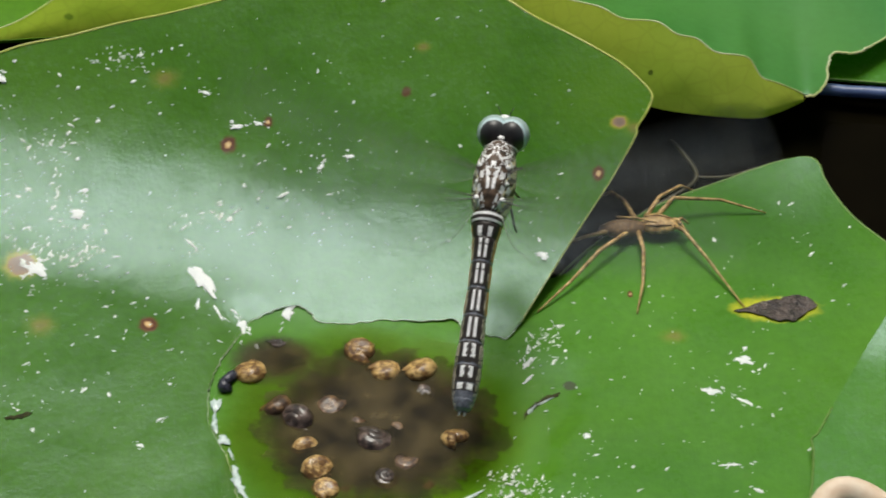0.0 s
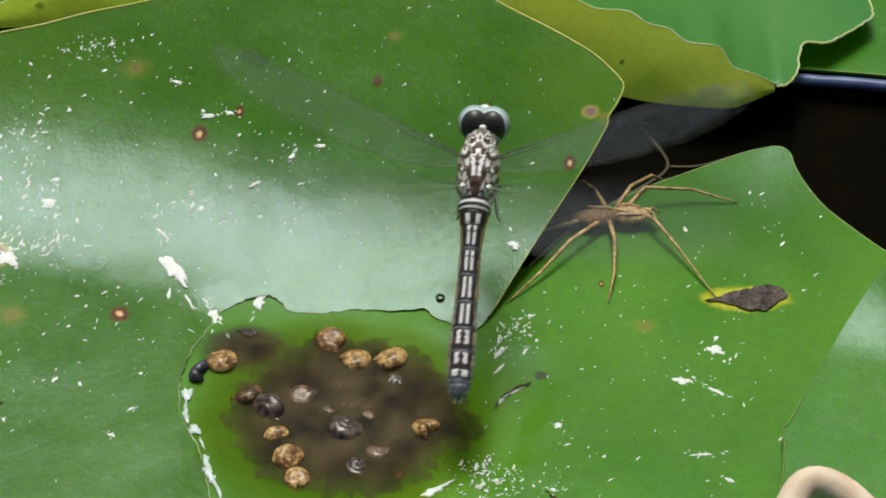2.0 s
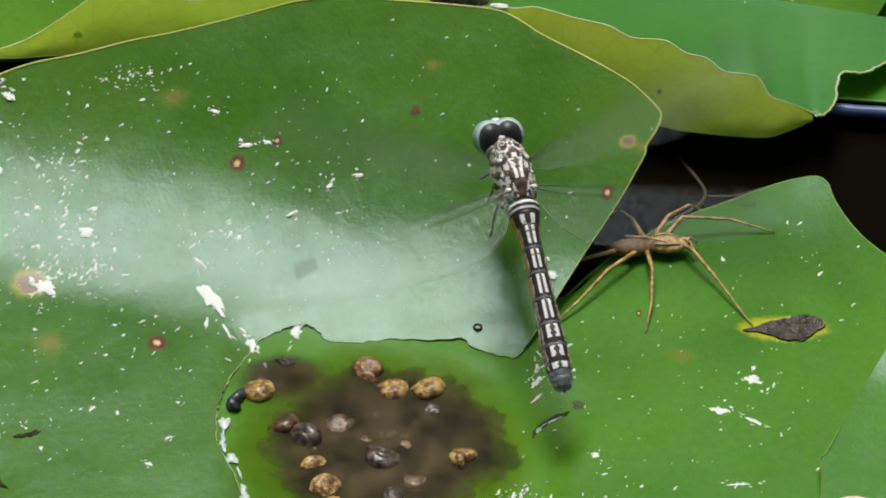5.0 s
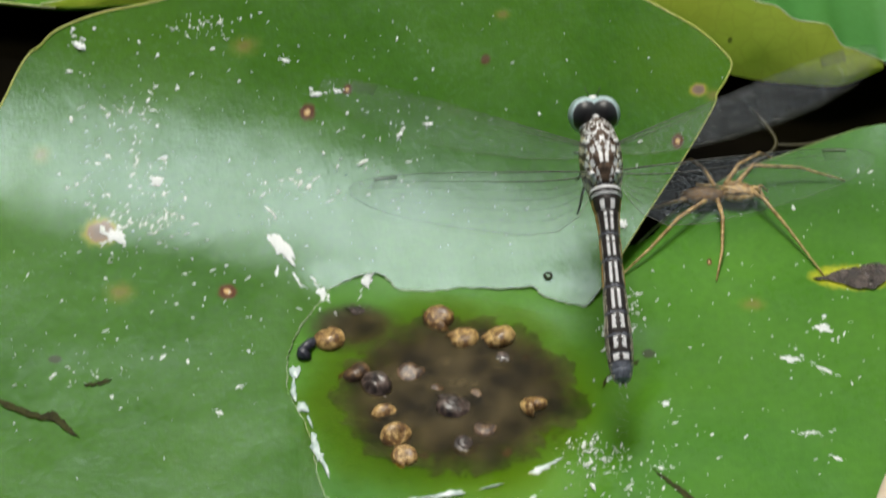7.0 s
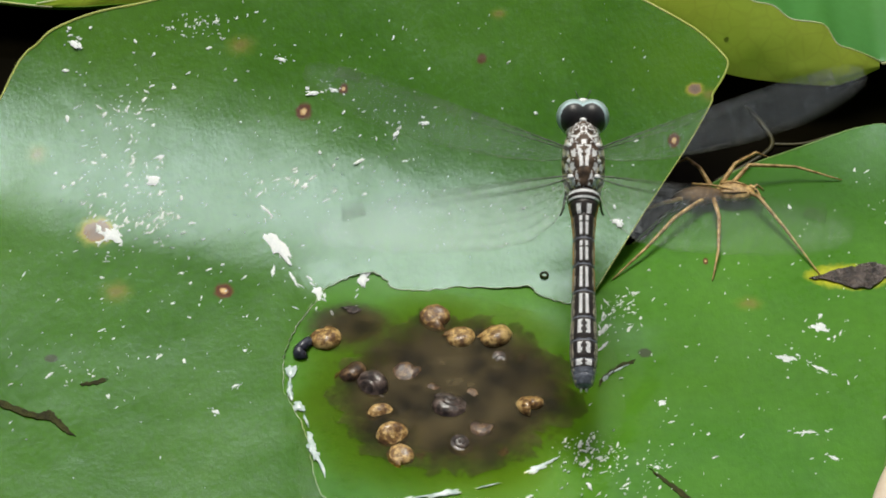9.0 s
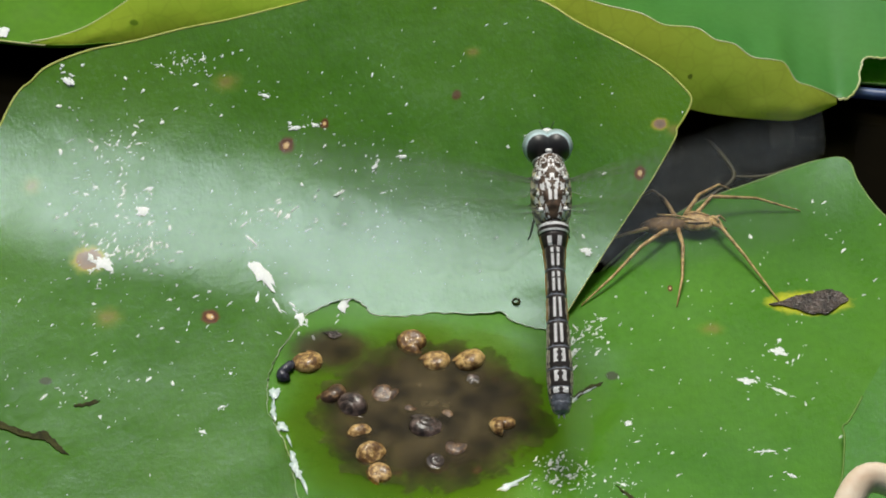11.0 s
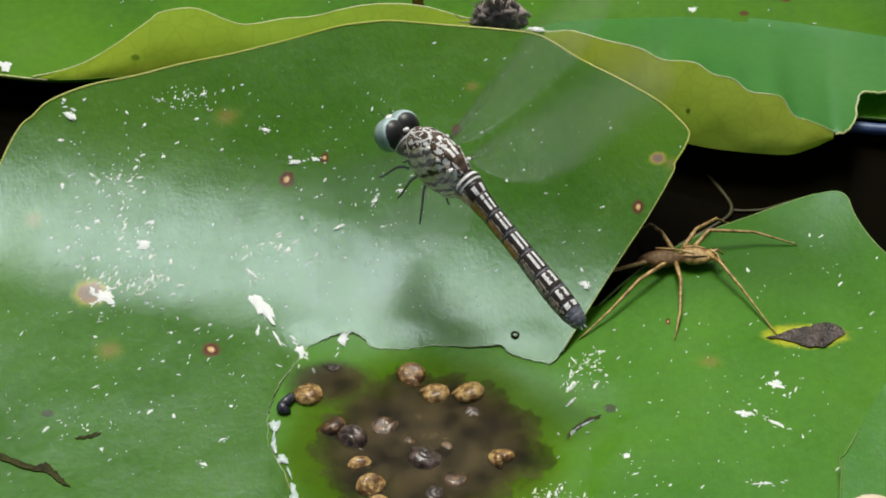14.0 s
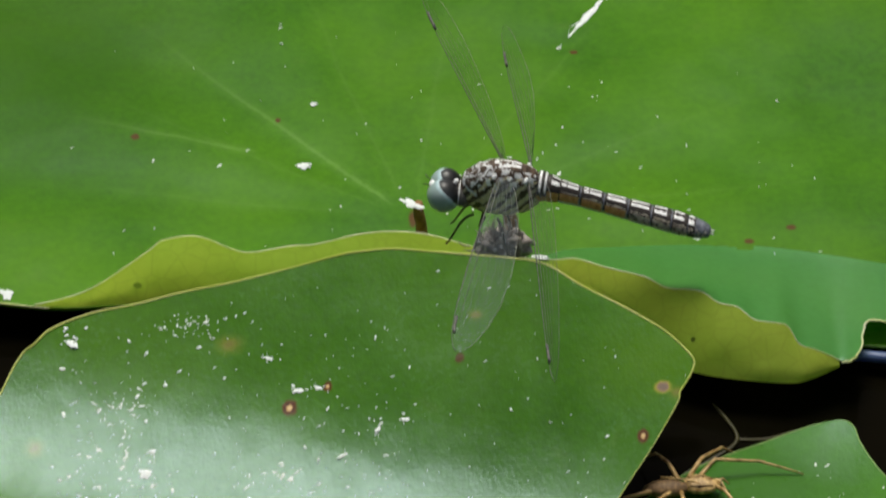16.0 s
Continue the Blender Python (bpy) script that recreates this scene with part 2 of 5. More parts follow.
SCAR_GREEN = plain("old_leaf_scar", (0.022, 0.022, 0.007), (0.06, 0.065, 0.015), 0.6, 0.12, 1.2, 0.2)
# torn skin and waterline, their wet glint put into the pale colour
WET_GLINT = plain("wet_skin_and_glint", (0.36, 0.5, 0.45), (0.8, 0.9, 0.88), 0.2, 0.6, 0.9, 0.1)
CREAM = plain("dry_petal", (0.66, 0.46, 0.3), (0.88, 0.8, 0.64), 0.5, 0.4, 0.25, 0.1)
# blue of the mirrored sky put into the base colour
SKY_STRIP = plain("sky_blue_strip", (0.05, 0.08, 0.19), (0.09, 0.14, 0.3), 0.4, 0.5, 0.3, 0.05)
BARK = plain("brown_stalk", (0.16, 0.075, 0.03), (0.36, 0.2, 0.08), 0.6, 0.3, 0.8, 0.15)
ROT = plain("grey_rot", (0.17, 0.14, 0.115), (0.56, 0.5, 0.47), 0.4, 0.4, 0.8, 0.15)
STEM = plain("sunken_stem", (0.02, 0.02, 0.005), (0.06, 0.052, 0.013), 0.5, 0.4, 0.4, 0.1)


def water_material():
    m, nt, b = material("pond_water", 0.06, 0.011)
    vec = coords(nt)
    nt.links.new(ramp(nt, grain(nt, vec, 0.06, 4), [(0.35, (0.0016, 0.0015, 0.0008)), (0.75, (0.0055, 0.0045, 0.002))]), b.inputs["Base Color"])
    bump(nt, b, grain(nt, vec, 0.03, 2), 0.3, 0.3)
    return m


def puddle_material():
    """Thin water over the sunken pad, clouded brown by silt in the middle."""
    m, nt, b = material("silty_water", 0.3, 0.08)
    vec = coords(nt)
    warp = grain(nt, vec, 0.12, 5, 0.6)
    d = near_spot(nt, vec, warp, (-1.4, -29.2), (13.8, 12.0))
    d = number(nt, "ADD", d, number(nt, "MULTIPLY", number(nt, "SUBTRACT", grain(nt, vec, 0.3, 5, 0.65), 0.5), 0.8))
    d2 = near_spot(nt, vec, warp, (-13.5, -19.0), (6.5, 4.5))
    murk = number(nt, "MAXIMUM", ramp(nt, d, [(0.25, (0.72,) * 3), (0.6, (0.55,) * 3), (0.85, (0.3,) * 3), (1.05, (0.17,) * 3), (1.7, (0.0,) * 3)]),
                  ramp(nt, d2, [(0.2, (0.4,) * 3), (1.0, (0.0,) * 3)]))
    silt = grain(nt, vec, 0.24, 6, 0.58)
    nt.links.new(ramp(nt, silt, [(0.36, (0.018, 0.014, 0.006)), (0.5, (0.068, 0.052, 0.022)), (0.72, (0.16, 0.125, 0.06))]), b.inputs["Base Color"])
    clear = nt.nodes.new("ShaderNodeBsdfTransparent")
    shore = near_spot(nt, vec, warp, (-3.0, -30.0), (19.0, 17.0))
    nt.links.new(ramp(nt, shore, [(0.3, (0.8, 0.75, 0.48)), (0.75, (0.9, 0.88, 0.62)), (1.05, (1, 1, 1))]), clear.inputs[0])
    film = nt.nodes.new("ShaderNodeBsdfGlossy")
    film.inputs["Roughness"].default_value = 0.06
    fres = node(nt, "ShaderNodeFresnel", IOR=1.12)
    wet = nt.nodes.new("ShaderNodeMixShader")
    nt.links.new(fres.outputs[0], wet.inputs[0])
    nt.links.new(clear.outputs[0], wet.inputs[1])
    nt.links.new(film.outputs[0], wet.inputs[2])
    mix = nt.nodes.new("ShaderNodeMixShader")
    nt.links.new(murk, mix.inputs[0])
    nt.links.new(wet.outputs[0], mix.inputs[1])
    nt.links.new(b.outputs[0], mix.inputs[2])
    nt.links.new(mix.outputs[0], nt.nodes["Material Output"].inputs[0])
    return m


def wing_material():
    m, nt, b = material("wing_film", 0.32, 0.8)
    vec = coords(nt)
    cells = node(nt, "ShaderNodeTexVoronoi", feature="DISTANCE_TO_EDGE", Scale=1.9 / MM)
    nt.links.new(vec, cells.inputs["Vector"])
    b.inputs["Base Color"].default_value = (0.3, 0.37, 0.41, 1)
    clear = nt.nodes.new("ShaderNodeBsdfTransparent")
    mix = nt.nodes.new("ShaderNodeMixShader")
    nt.links.new(ramp(nt, cells.outputs["Distance"], [(0.03, (0.24,) * 3), (0.075, (0.026,) * 3)]), mix.inputs[0])
    nt.links.new(clear.outputs[0], mix.inputs[1])
    nt.links.new(b.outputs[0], mix.inputs[2])
    nt.links.new(mix.outputs[0], nt.nodes["Material Output"].inputs[0])
    return m


def eye_material(side):
    """Dark cap over the top and back, pale blue towards the outer side and the face."""
    m, nt, b = material("compound_eye", 0.36, 0.4)
    vec = coords(nt)
    parts = nt.nodes.new("ShaderNodeSeparateXYZ")
    nt.links.new(vec, parts.inputs[0])
    g = number(nt, "ADD", number(nt, "MULTIPLY", parts.outputs[2], 0.62 / (2.2 * MM)), number(nt, "MULTIPLY", parts.outputs[1], -0.78 / (2.05 * MM)))
    g = number(nt, "ADD", g, number(nt, "MULTIPLY", number(nt, "MAXIMUM", number(nt, "MULTIPLY", parts.outputs[0], side), 0.0), -0.5 / (2.0 * MM)))
    g = number(nt, "ADD", g, number(nt, "MULTIPLY", number(nt, "SUBTRACT", grain(nt, vec, 0.9, 3), 0.5), 0.3))
    nt.links.new(ramp(nt, g, [(0.0, (0.36, 0.48, 0.46)), (0.12, (0.45, 0.62, 0.64)), (0.26, (0.62, 0.78, 0.8)), (0.34, (0.05, 0.055, 0.055)), (0.95, (0.014, 0.013, 0.013))]), b.inputs["Base Color"])
    return m


def shell_material(name, dark, mid, light):
    m, nt, b = material(name, 0.4, 0.5)
    vec = coords(nt)
    g = number(nt, "ADD", number(nt, "MULTIPLY", grain(nt, vec, 0.8, 4), 0.5), number(nt, "MULTIPLY", grain(nt, vec, 2.2, 3), 0.5))
    info = nt.nodes.new("ShaderNodeObjectInfo")
    g = number(nt, "ADD", g, number(nt, "MULTIPLY", number(nt, "SUBTRACT", info.outputs["Random"], 0.5), 0.07))
    nt.links.new(ramp(nt, g, [(0.42, dark), (0.49, mid), (0.57, light)]), b.inputs["Base Color"])
    bump(nt, b, grain(nt, vec, 2.2, 4), 0.22)
    b.inputs["Coat Weight"].default_value = 0.45
    b.inputs["Coat Roughness"].default_value = 0.07
    b.inputs["Coat IOR"].default_value = 1.5
    wavy = node(nt, "ShaderNodeBump", Strength=0.8, Distance=0.12 * MM)
    nt.links.new(grain(nt, vec, 2.0, 3), wavy.inputs["Height"])
    nt.links.new(wavy.outputs[0], b.inputs["Coat Normal"])
    return m


WATER, PUDDLE, FILM = water_material(), puddle_material(), wing_material()
EYE = {side: eye_material(side) for side in (-1, 1)}
SHELL_GOLD = shell_material("golden_shell", (0.12, 0.055, 0.014), (0.3, 0.165, 0.042), (0.7, 0.48, 0.18))
SHELL_BROWN = shell_material("brown_shell", (0.035, 0.018, 0.008), (0.09, 0.045, 0.018), (0.24, 0.14, 0.06))
SHELL_GREY = shell_material("grey_shell", (0.02, 0.013, 0.009), (0.06, 0.04, 0.028), (0.15, 0.105, 0.085))
BLACK = plain("black_cuticle", (0.013, 0.011, 0.01), (0.055, 0.043, 0.036), 0.4, 0.5, 2.5, 0.05)
PALE = plain("cream_mark", (0.8, 0.81, 0.8), (0.97, 0.98, 0.98), 0.3, 0.6, 1.3, 0.12)
BROWN = plain("brown_black_cuticle", (0.022, 0.016, 0.011), (0.17, 0.11, 0.07), 0.5, 0.4, 1.6, 0.1)
STRAW = plain("straw_mark", (0.68, 0.58, 0.3), (0.94, 0.88, 0.62), 0.5, 0.4, 1.6, 0.1)
NECK = plain("grey_brown_neck", (0.08, 0.07, 0.062), (0.26, 0.24, 0.22), 0.5, 0.4, 1.2, 0.1)
AMBER = plain("amber_mark", (0.52, 0.22, 0.05), (0.88, 0.56, 0.22), 0.45, 0.4, 2.0, 0.05)
SIDE = plain("silvery_side", (0.3, 0.25, 0.18), (0.8, 0.73, 0.6), 0.35, 0.5, 1.5, 0.1)
SLATE = plain("slate_bloom", (0.06, 0.068, 0.085), (0.24, 0.26, 0.31), 0.3, 0.6, 2.4, 0.08)
FACE = plain("pale_face", (0.35, 0.42, 0.4), (0.66, 0.7, 0.66), 0.4, 0.5, 1.5, 0.05)
VEIN = plain("wing_vein", (0.05, 0.048, 0.042), (0.2, 0.195, 0.18), 0.45, 0.35, 2.0)
VEIN_PALE = plain("pale_wing_vein", (0.12, 0.12, 0.09), (0.34, 0.34, 0.28), 0.3, 0.5, 2.0)
TAN = plain("tan_spider", (0.2, 0.1, 0.02), (0.72, 0.5, 0.2), 0.35, 0.5, 1.3, 0.15)
TAN_DARK = plain("brown_spider", (0.08, 0.045, 0.018), (0.3, 0.18, 0.075), 0.6, 0.4, 1.8, 0.1)


# ---- helpers of the plan ----
def mesh_of(name, verts, faces, material_, smooth=True):
    me = bpy.data.meshes.new(name)
    me.from_pydata(verts, [], faces)
    me.materials.append(material_)
    if smooth:
        me.polygons.foreach_set("use_smooth", [True] * len(me.polygons))
    me.update()
    return me


def part(name, me, parent=None, label="", m=None):
    ob = new(name, me)
    if parent is not None:
        ob.parent = parent
    if m is not None:
        ob.matrix_basis = m
    if label:
        tagged(ob, label)
    return ob


def spline(pts, per=6, closed=False):
    """A smooth line through a few plan points."""
    p = [Vector(q) for q in pts]
    n, res = len(p), []
    for i in range(n if closed else n - 1):
        a, b, c, d = ((p[(i + k) % n] for k in (-1, 0, 1, 2)) if closed else
                      (p[max(i - 1, 0)], p[i], p[i + 1], p[min(i + 2, n - 1)]))
        for k in range(per):
            s = k / per
            res.append(0.5 * ((2 * b) + (c - a) * s + (2 * a - 5 * b + 4 * c - d) * s * s + (3 * b - a - 3 * c + d) * s ** 3))
    if not closed:
        res.append(p[-1])
    return res


def inside(x, y, loop):
    hit = np.zeros(len(x), bool)
    for (x0, y0), (x1, y1) in zip(loop, np.roll(loop, -1, 0)):
        if y0 != y1:
            hit ^= ((y0 > y) != (y1 > y)) & (x < (x1 - x0) * (y - y0) / (y1 - y0) + x0)
    return hit


def sheet(name, loop, height, material_, step=1.4, thick=0.5, ripple=0.12):
    """A pad's blade: its outline filled, lifted to height(x, y), with an under face and an edge."""
    loop = np.array([(p[0], p[1]) for p in loop])
    gx, gy = np.meshgrid(np.arange(loop[:, 0].min(), loop[:, 0].max(), step), np.arange(loop[:, 1].min(), loop[:, 1].max(), step * 0.87))
    gx = gx + (np.arange(len(gx)) % 2)[:, None] * step / 2
    gx, gy = gx.ravel(), gy.ravel()
    keep = inside(gx, gy, loop)
    gx, gy = gx[keep], gy[keep]
    far = np.min(np.hypot(gx[:, None] - loop[None, :, 0], gy[:, None] - loop[None, :, 1]), 1) > step * 0.45
    flat = [Vector(p) for p in loop] + [Vector(p) for p in zip(gx[far], gy[far])]
    n = len(loop)
    vs, _, fs, _, _, _ = geometry.delaunay_2d_cdt(flat, [(i, (i + 1) % n) for i in range(n)], [], 1, 1e-5)
    top = []
    for v in vs:
        wave = noise.noise(Vector((v.x * 0.07, v.y * 0.07, 1.0))) + 0.4 * noise.noise(Vector((v.x * 0.25, v.y * 0.25, 5.0)))
        top.append((v.x * MM, v.y * MM, (height(v.x, v.y) + ripple * wave) * MM))
    k = len(top)
    faces = [tuple(f) for f in fs]
    count = {}
    for f in faces:
        for a, b in zip(f, f[1:] + f[:1]):
            count[(a, b)] = True
    low = [tuple(reversed([i + k for i in f])) for f in faces]
    bottom = [(x, y, z - thick * MM) for x, y, z in top]
    rim = [(b + 2 * k, a + 2 * k, a + 3 * k, b + 3 * k) for (a, b) in count if (b, a) not in count]
    return mesh_of(name, (top + bottom) * 2, faces + low + rim, material_)


def tube(name, line, radius, material_, sides=8):
    """A tapered round rod along a line of points; radius is a number or a function of 0..1."""
    line = [Vector(p) for p in line]
    verts, faces = [], []
    for i, p in enumerate(line):
        d = (line[min(i + 1, len(line) - 1)] - line[max(i - 1, 0)]).normalized()
        u = d.cross(Vector((0.13, 0.2, 1))).normalized()
        v = d.cross(u)
        r = radius(i / (len(line) - 1)) if callable(radius) else radius
        for j in range(sides):
            a = 2 * math.pi * j / sides
            verts.append((p + (u * math.cos(a) + v * math.sin(a)) * r) * MM)
    for i in range(len(line) - 1):
        for j in range(sides):
            faces.append((i * sides + j, i * sides + (j + 1) % sides, (i + 1) * sides + (j + 1) % sides, (i + 1) * sides + j))
    faces.append(tuple(range(sides))[::-1])
    faces.append(tuple((len(line) - 1) * sides + j for j in range(sides)))
    return mesh_of(name, verts, faces, material_)


def ball(name, size, material_, rings=10, sides=16, shape=None):
    """An ellipsoid, bent by shape(x, y, z) of its unit points."""
    verts, faces = [(0, 0, 1)], []
    for i in range(1, rings):
        a = math.pi * i / rings
        for j in range(sides):
            b = 2 * math.pi * j / sides
            verts.append((math.sin(a) * math.cos(b), math.sin(a) * math.sin(b), math.cos(a)))
    verts.append((0, 0, -1))
    for j in range(sides):
        faces.append((0, 1 + j, 1 + (j + 1) % sides))
        faces.append((len(verts) - 1, len(verts) - 1 - sides + (j + 1) % sides, len(verts) - 1 - sides + j))
        for i in range(rings - 2):
            a, b = 1 + i * sides, 1 + (i + 1) * sides
            faces.append((a + j, b + j, b + (j + 1) % sides, a + (j + 1) % sides))
    if shape:
        verts = [shape(*v) for v in verts]
    return mesh_of(name, [(x * size[0] * MM, y * size[1] * MM, z * size[2] * MM) for x, y, z in verts], faces, material_)


# ---- the pads' heights ----
TORN_A = [(14.8, -13.8), (13.1, -15.9), (12.2, -15.7), (9.6, -15.0), (7.9, -13.9), (6.9, -12.9), (3.0, -13.1), (-1.2, -12.9), (-5.0, -13.2), (-8.6, -12.8), (-9.6, -11.6), (-10.9, -10.6),
          (-12.5, -10.8), (-13.4, -11.1), (-16.3, -12.6), (-17.9, -15.2), (-19.5, -18.5), (-20.5, -21.4), (-21.1, -24.1), (-21.0, -28.7), (-20.2, -31.0),
          (-18.8, -34.3), (-17.8, -37.9), (-17.3, -41.7), (-15.7, -46.1), (-14.3, -49.4), (-13.0, -54.0)]


def slope_a(x, y):
    q = (y + 6.2 + 0.313 * x) * 0.954 + 12.5 + 0.075 * max(-18 - x, 0)
    s = min(max(q, 0), 28)
    return 0.3 + 0.008 * s * s + 0.448 * max(q - 28, 0)


def height_a(x, y):
    """The slope, its torn lip hanging into the water."""
    lip = min(max((-8.5 - y) / 5, 0), 1) * min(max((x + 22) / 5, 0), 1) * min(max((18 - x) / 6, 0), 1)
    return slope_a(x, y) - 0.36 * lip * lip * (3 - 2 * lip)


def height_b(x, y):
    """Flat on the water, hollowed under the puddle, pressed down where the torn pad lies on it."""
    ex, ey = (x + 3) / (17.5 if x > -3 else 18.5), (y + 30) / (15.5 if y > -30 else 17.0)
    r = (abs(ex) ** 2.6 + abs(ey) ** 2.6) ** (1 / 2.6) + 0.12 * noise.noise(Vector((x * 0.13, y * 0.13, 9.0)))
    k = min(max((1.15 - r) / 0.5, 0), 1)
    tip = max(0.0, 1 - math.hypot(x - 50, y - 15) / 14)
    level = 0.2 - 0.4 * k * k * (3 - 2 * k) + 1.5 * tip * tip
    return min(level, slope_a(x, y) - 0.42) if x < 22 and x < 18 + 0.4 * (y + 14) + 8 else level


CREASE = [(-61.5, 34.6), (-57.1, 34.0), (-49.8, 33.0), (-41.6, 33.4), (-31.8, 34.1), (-21.0, 34.1), (-10.2, 34.1), (0.7, 33.0),
          (15.0, 29.4), (25.6, 24.1), (32.6, 20.8), (42.5, 19.3), (46.1, 20.2), (49.7, 22.4)]
MARGIN = [(-52.7, 33.3, 2.2), (-49.8, 33.7, 2.6), (-46.2, 34.5, 3.4), (-42.6, 36.0, 4.8), (-38.0, 38.5, 6.9), (-36.2, 39.5, 7.7), (-31.9, 40.0, 7.9), (-27.5, 38.8, 6.8),
          (-25.0, 38.5, 6.5), (-20.3, 39.1, 7.0), (-16.7, 39.3, 7.2), (-10.2, 40.3, 8.2), (-3.6, 40.0, 8.5), (2.8, 38.3, 7.9), (8.4, 36.6, 7.5), (13.6, 35.5, 8.0),
          (16.4, 35.0, 8.6), (20.7, 33.2, 8.6), (24.9, 31.4, 8.9), (27.8, 29.7, 8.5), (31.8, 28.7, 8.9), (34.1, 27.1, 8.4), (36.6, 26.4, 8.2), (38.7, 25.1, 7.3),
          (41.5, 24.7, 7.1), (42.9, 24.3, 6.8), (44.3, 22.9, 5.2), (46.1, 22.7, 4.5), (48.0, 22.7, 3.5), (49.6, 22.6, 2.6)]
EDGE_C = [(50.9, 22.1), (52.2, 23.9), (52.8, 27.6), (53.6, 29.5), (56.0, 29.3), (57.6, 30.4), (59.4, 31.9), (61.3, 33.7), (62.2, 35.0), (62.1, 38.0)]
MARGIN_LINE = spline(MARGIN, 8)
CREASE_LINE = spline(CREASE, 8)
MX, MY, MZ = (np.array([p[i] for p in MARGIN_LINE]) for i in range(3))


def height_c(x, y):
    """Flat behind, rising to the rolled margin on one side."""
    front, top = np.interp(x, MX, MY), np.interp(x, MX, MZ) if x < MX[-1] else np.interp(x, [MX[-1], 53], [MZ[-1], 4.0])
    turn = min(max((x - 4) / 14, 0), 1)
    turn = turn * turn * (3 - 2 * turn)
    back = min(max((y - front) / max(np.interp(x, [10, 34, 57], [45.5, 44.7, 40.8]) - front, 5), 0), 1)
    return 2 + (top - 2) * turn * (1 - back) ** 1.15


# ---- water ----
water = part("water", mesh_of("water", [(-40, -40, -0.0028), (40, -40, -0.0028), (40, 40, -0.0028), (-40, 40, -0.0028)], [(0, 1, 2, 3)], WATER, False))
tagged(water, "dark still pond water between the pads", "water", kind="structure")


def pad(name, loop, height, material_, label, step=1.4, thick=0.5, ripple=0.12):
    thing = new(name)
    tagged(thing, label, "lily pad", "floating lily pads")
    part("blade", sheet("blade", loop, height, material_, step, thick, ripple), thing)
    return thing


def rough_line(pts, per, amount, seed):
    """A torn line: jagged at a small scale."""
    rnd = random.Random(seed)
    return [Vector((p[0] + rnd.uniform(-amount, amount), p[1] + rnd.uniform(-amount, amount))) for p in spline([Vector((a, b)) for a, b in pts], per)]


# pad with the sheen and the torn front
BACK_A = [(-95.0, -20.0), (-75.0, -2.0), (-59.6, 9.5), (-53.9, 19.9), (-51.8, 22.0), (-49.7, 23.8), (-44.8, 25.4), (-38.8, 26.2), (-32.8, 27.3),
          (-27.1, 28.0), (-20.7, 29.1), (-13.6, 30.4), (-10.0, 30.6), (-6.5, 30.5), (-1.5, 29.6), (6.3, 28.2), (11.2, 27.1), (13.7, 25.8), (16.8, 23.5),
          (21.7, 20.5), (25.2, 18.2), (27.2, 16.7), (28.9, 15.0), (30.3, 13.3), (30.5, 12.3), (29.8, 10.8), (28.7, 9.2), (28.6, 8.4), (27.6, 6.6), (25.4, 3.1),
          (21.7, -2.2), (18.4, -7.5), (14.8, -13.8)]
back_line = spline([Vector(p) for p in BACK_A], 5)
torn_line = rough_line(TORN_A, 6, 0.16, 4)
loop_a = back_line[:-1] + torn_line + [Vector(p) for p in ((-14, -70), (-30, -92), (-60, -98), (-90, -80), (-104, -50))]
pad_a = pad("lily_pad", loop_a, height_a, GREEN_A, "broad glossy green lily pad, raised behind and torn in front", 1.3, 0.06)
part("rim", tube("rim", [(p.x, p.y, height_a(p.x, p.y) + 0.01) for p in back_line], lambda s: 0.13 - 0.07 * min(max((s - 0.8) * 9, 0), 1), RIM), pad_a, "thin yellow-green leaf rim")
part("torn_rim", tube("torn_rim", [(p.x, p.y, height_a(p.x, p.y) - 0.01) for p in torn_line], 0.045, TORN, 6), pad_a, "ragged wet torn edge")

# pad below it, dipping under water in front of the tear
LOOP_B = [(-34, -28), (-24, -12), (-6, -4), (10, -6), (19.2, -5.8), (24.2, 0.1), (31.4, 6.1), (38.6, 9.9), (44.5, 12.4), (47.8, 13.1), (49.7, 13.1), (50.8, 12.1), (51.5, 9.6),
          (53.6, 5.4), (56.5, 1.6), (63.7, -5.8), (80, -20), (92, -50), (80, -85), (40, -105), (4, -105), (-16, -85), (-22, -62), (-27, -42)]
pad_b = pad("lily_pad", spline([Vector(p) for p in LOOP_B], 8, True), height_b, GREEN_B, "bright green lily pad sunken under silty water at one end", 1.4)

part("rim", tube("rim", [(p.x, p.y, height_b(p.x, p.y) - 0.1) for p in spline([Vector(q) for q in LOOP_B[4:17]], 8)], 0.16, RIM_GREEN), pad_b, "thin dull leaf rim")

# pad overlapping it from the side
LOOP_F = [(92, -12), (74, -11), (62.6, -9.6), (60.0, -10.6), (55.7, -16.8), (52.8, -22.2), (49.8, -28.4), (48.0, -32.3), (47.2, -33.3), (47.3, -35.3),
          (46.8, -40.5), (46.1, -44.9), (46.0, -56), (60, -75), (90, -70), (110, -40)]


def height_f(x, y):
    d = max(0.0, 1 - math.hypot((x - 63) * 0.7, y + 9) / 15)
    return 2.0 + 4.2 * d * d


pad_f = pad("lily_pad", spline([Vector(p) for p in LOOP_F], 7, True), height_f, GREEN_F, "dark green lily pad with a domed glossy shoulder", 1.6)
part("rim", tube("rim", [(p.x, p.y, height_f(p.x, p.y) - 0.05) for p in spline([Vector(q) for q in LOOP_F[6:13]], 8)], 0.14, RIM_GREEN), pad_f, "thin pale leaf rim")

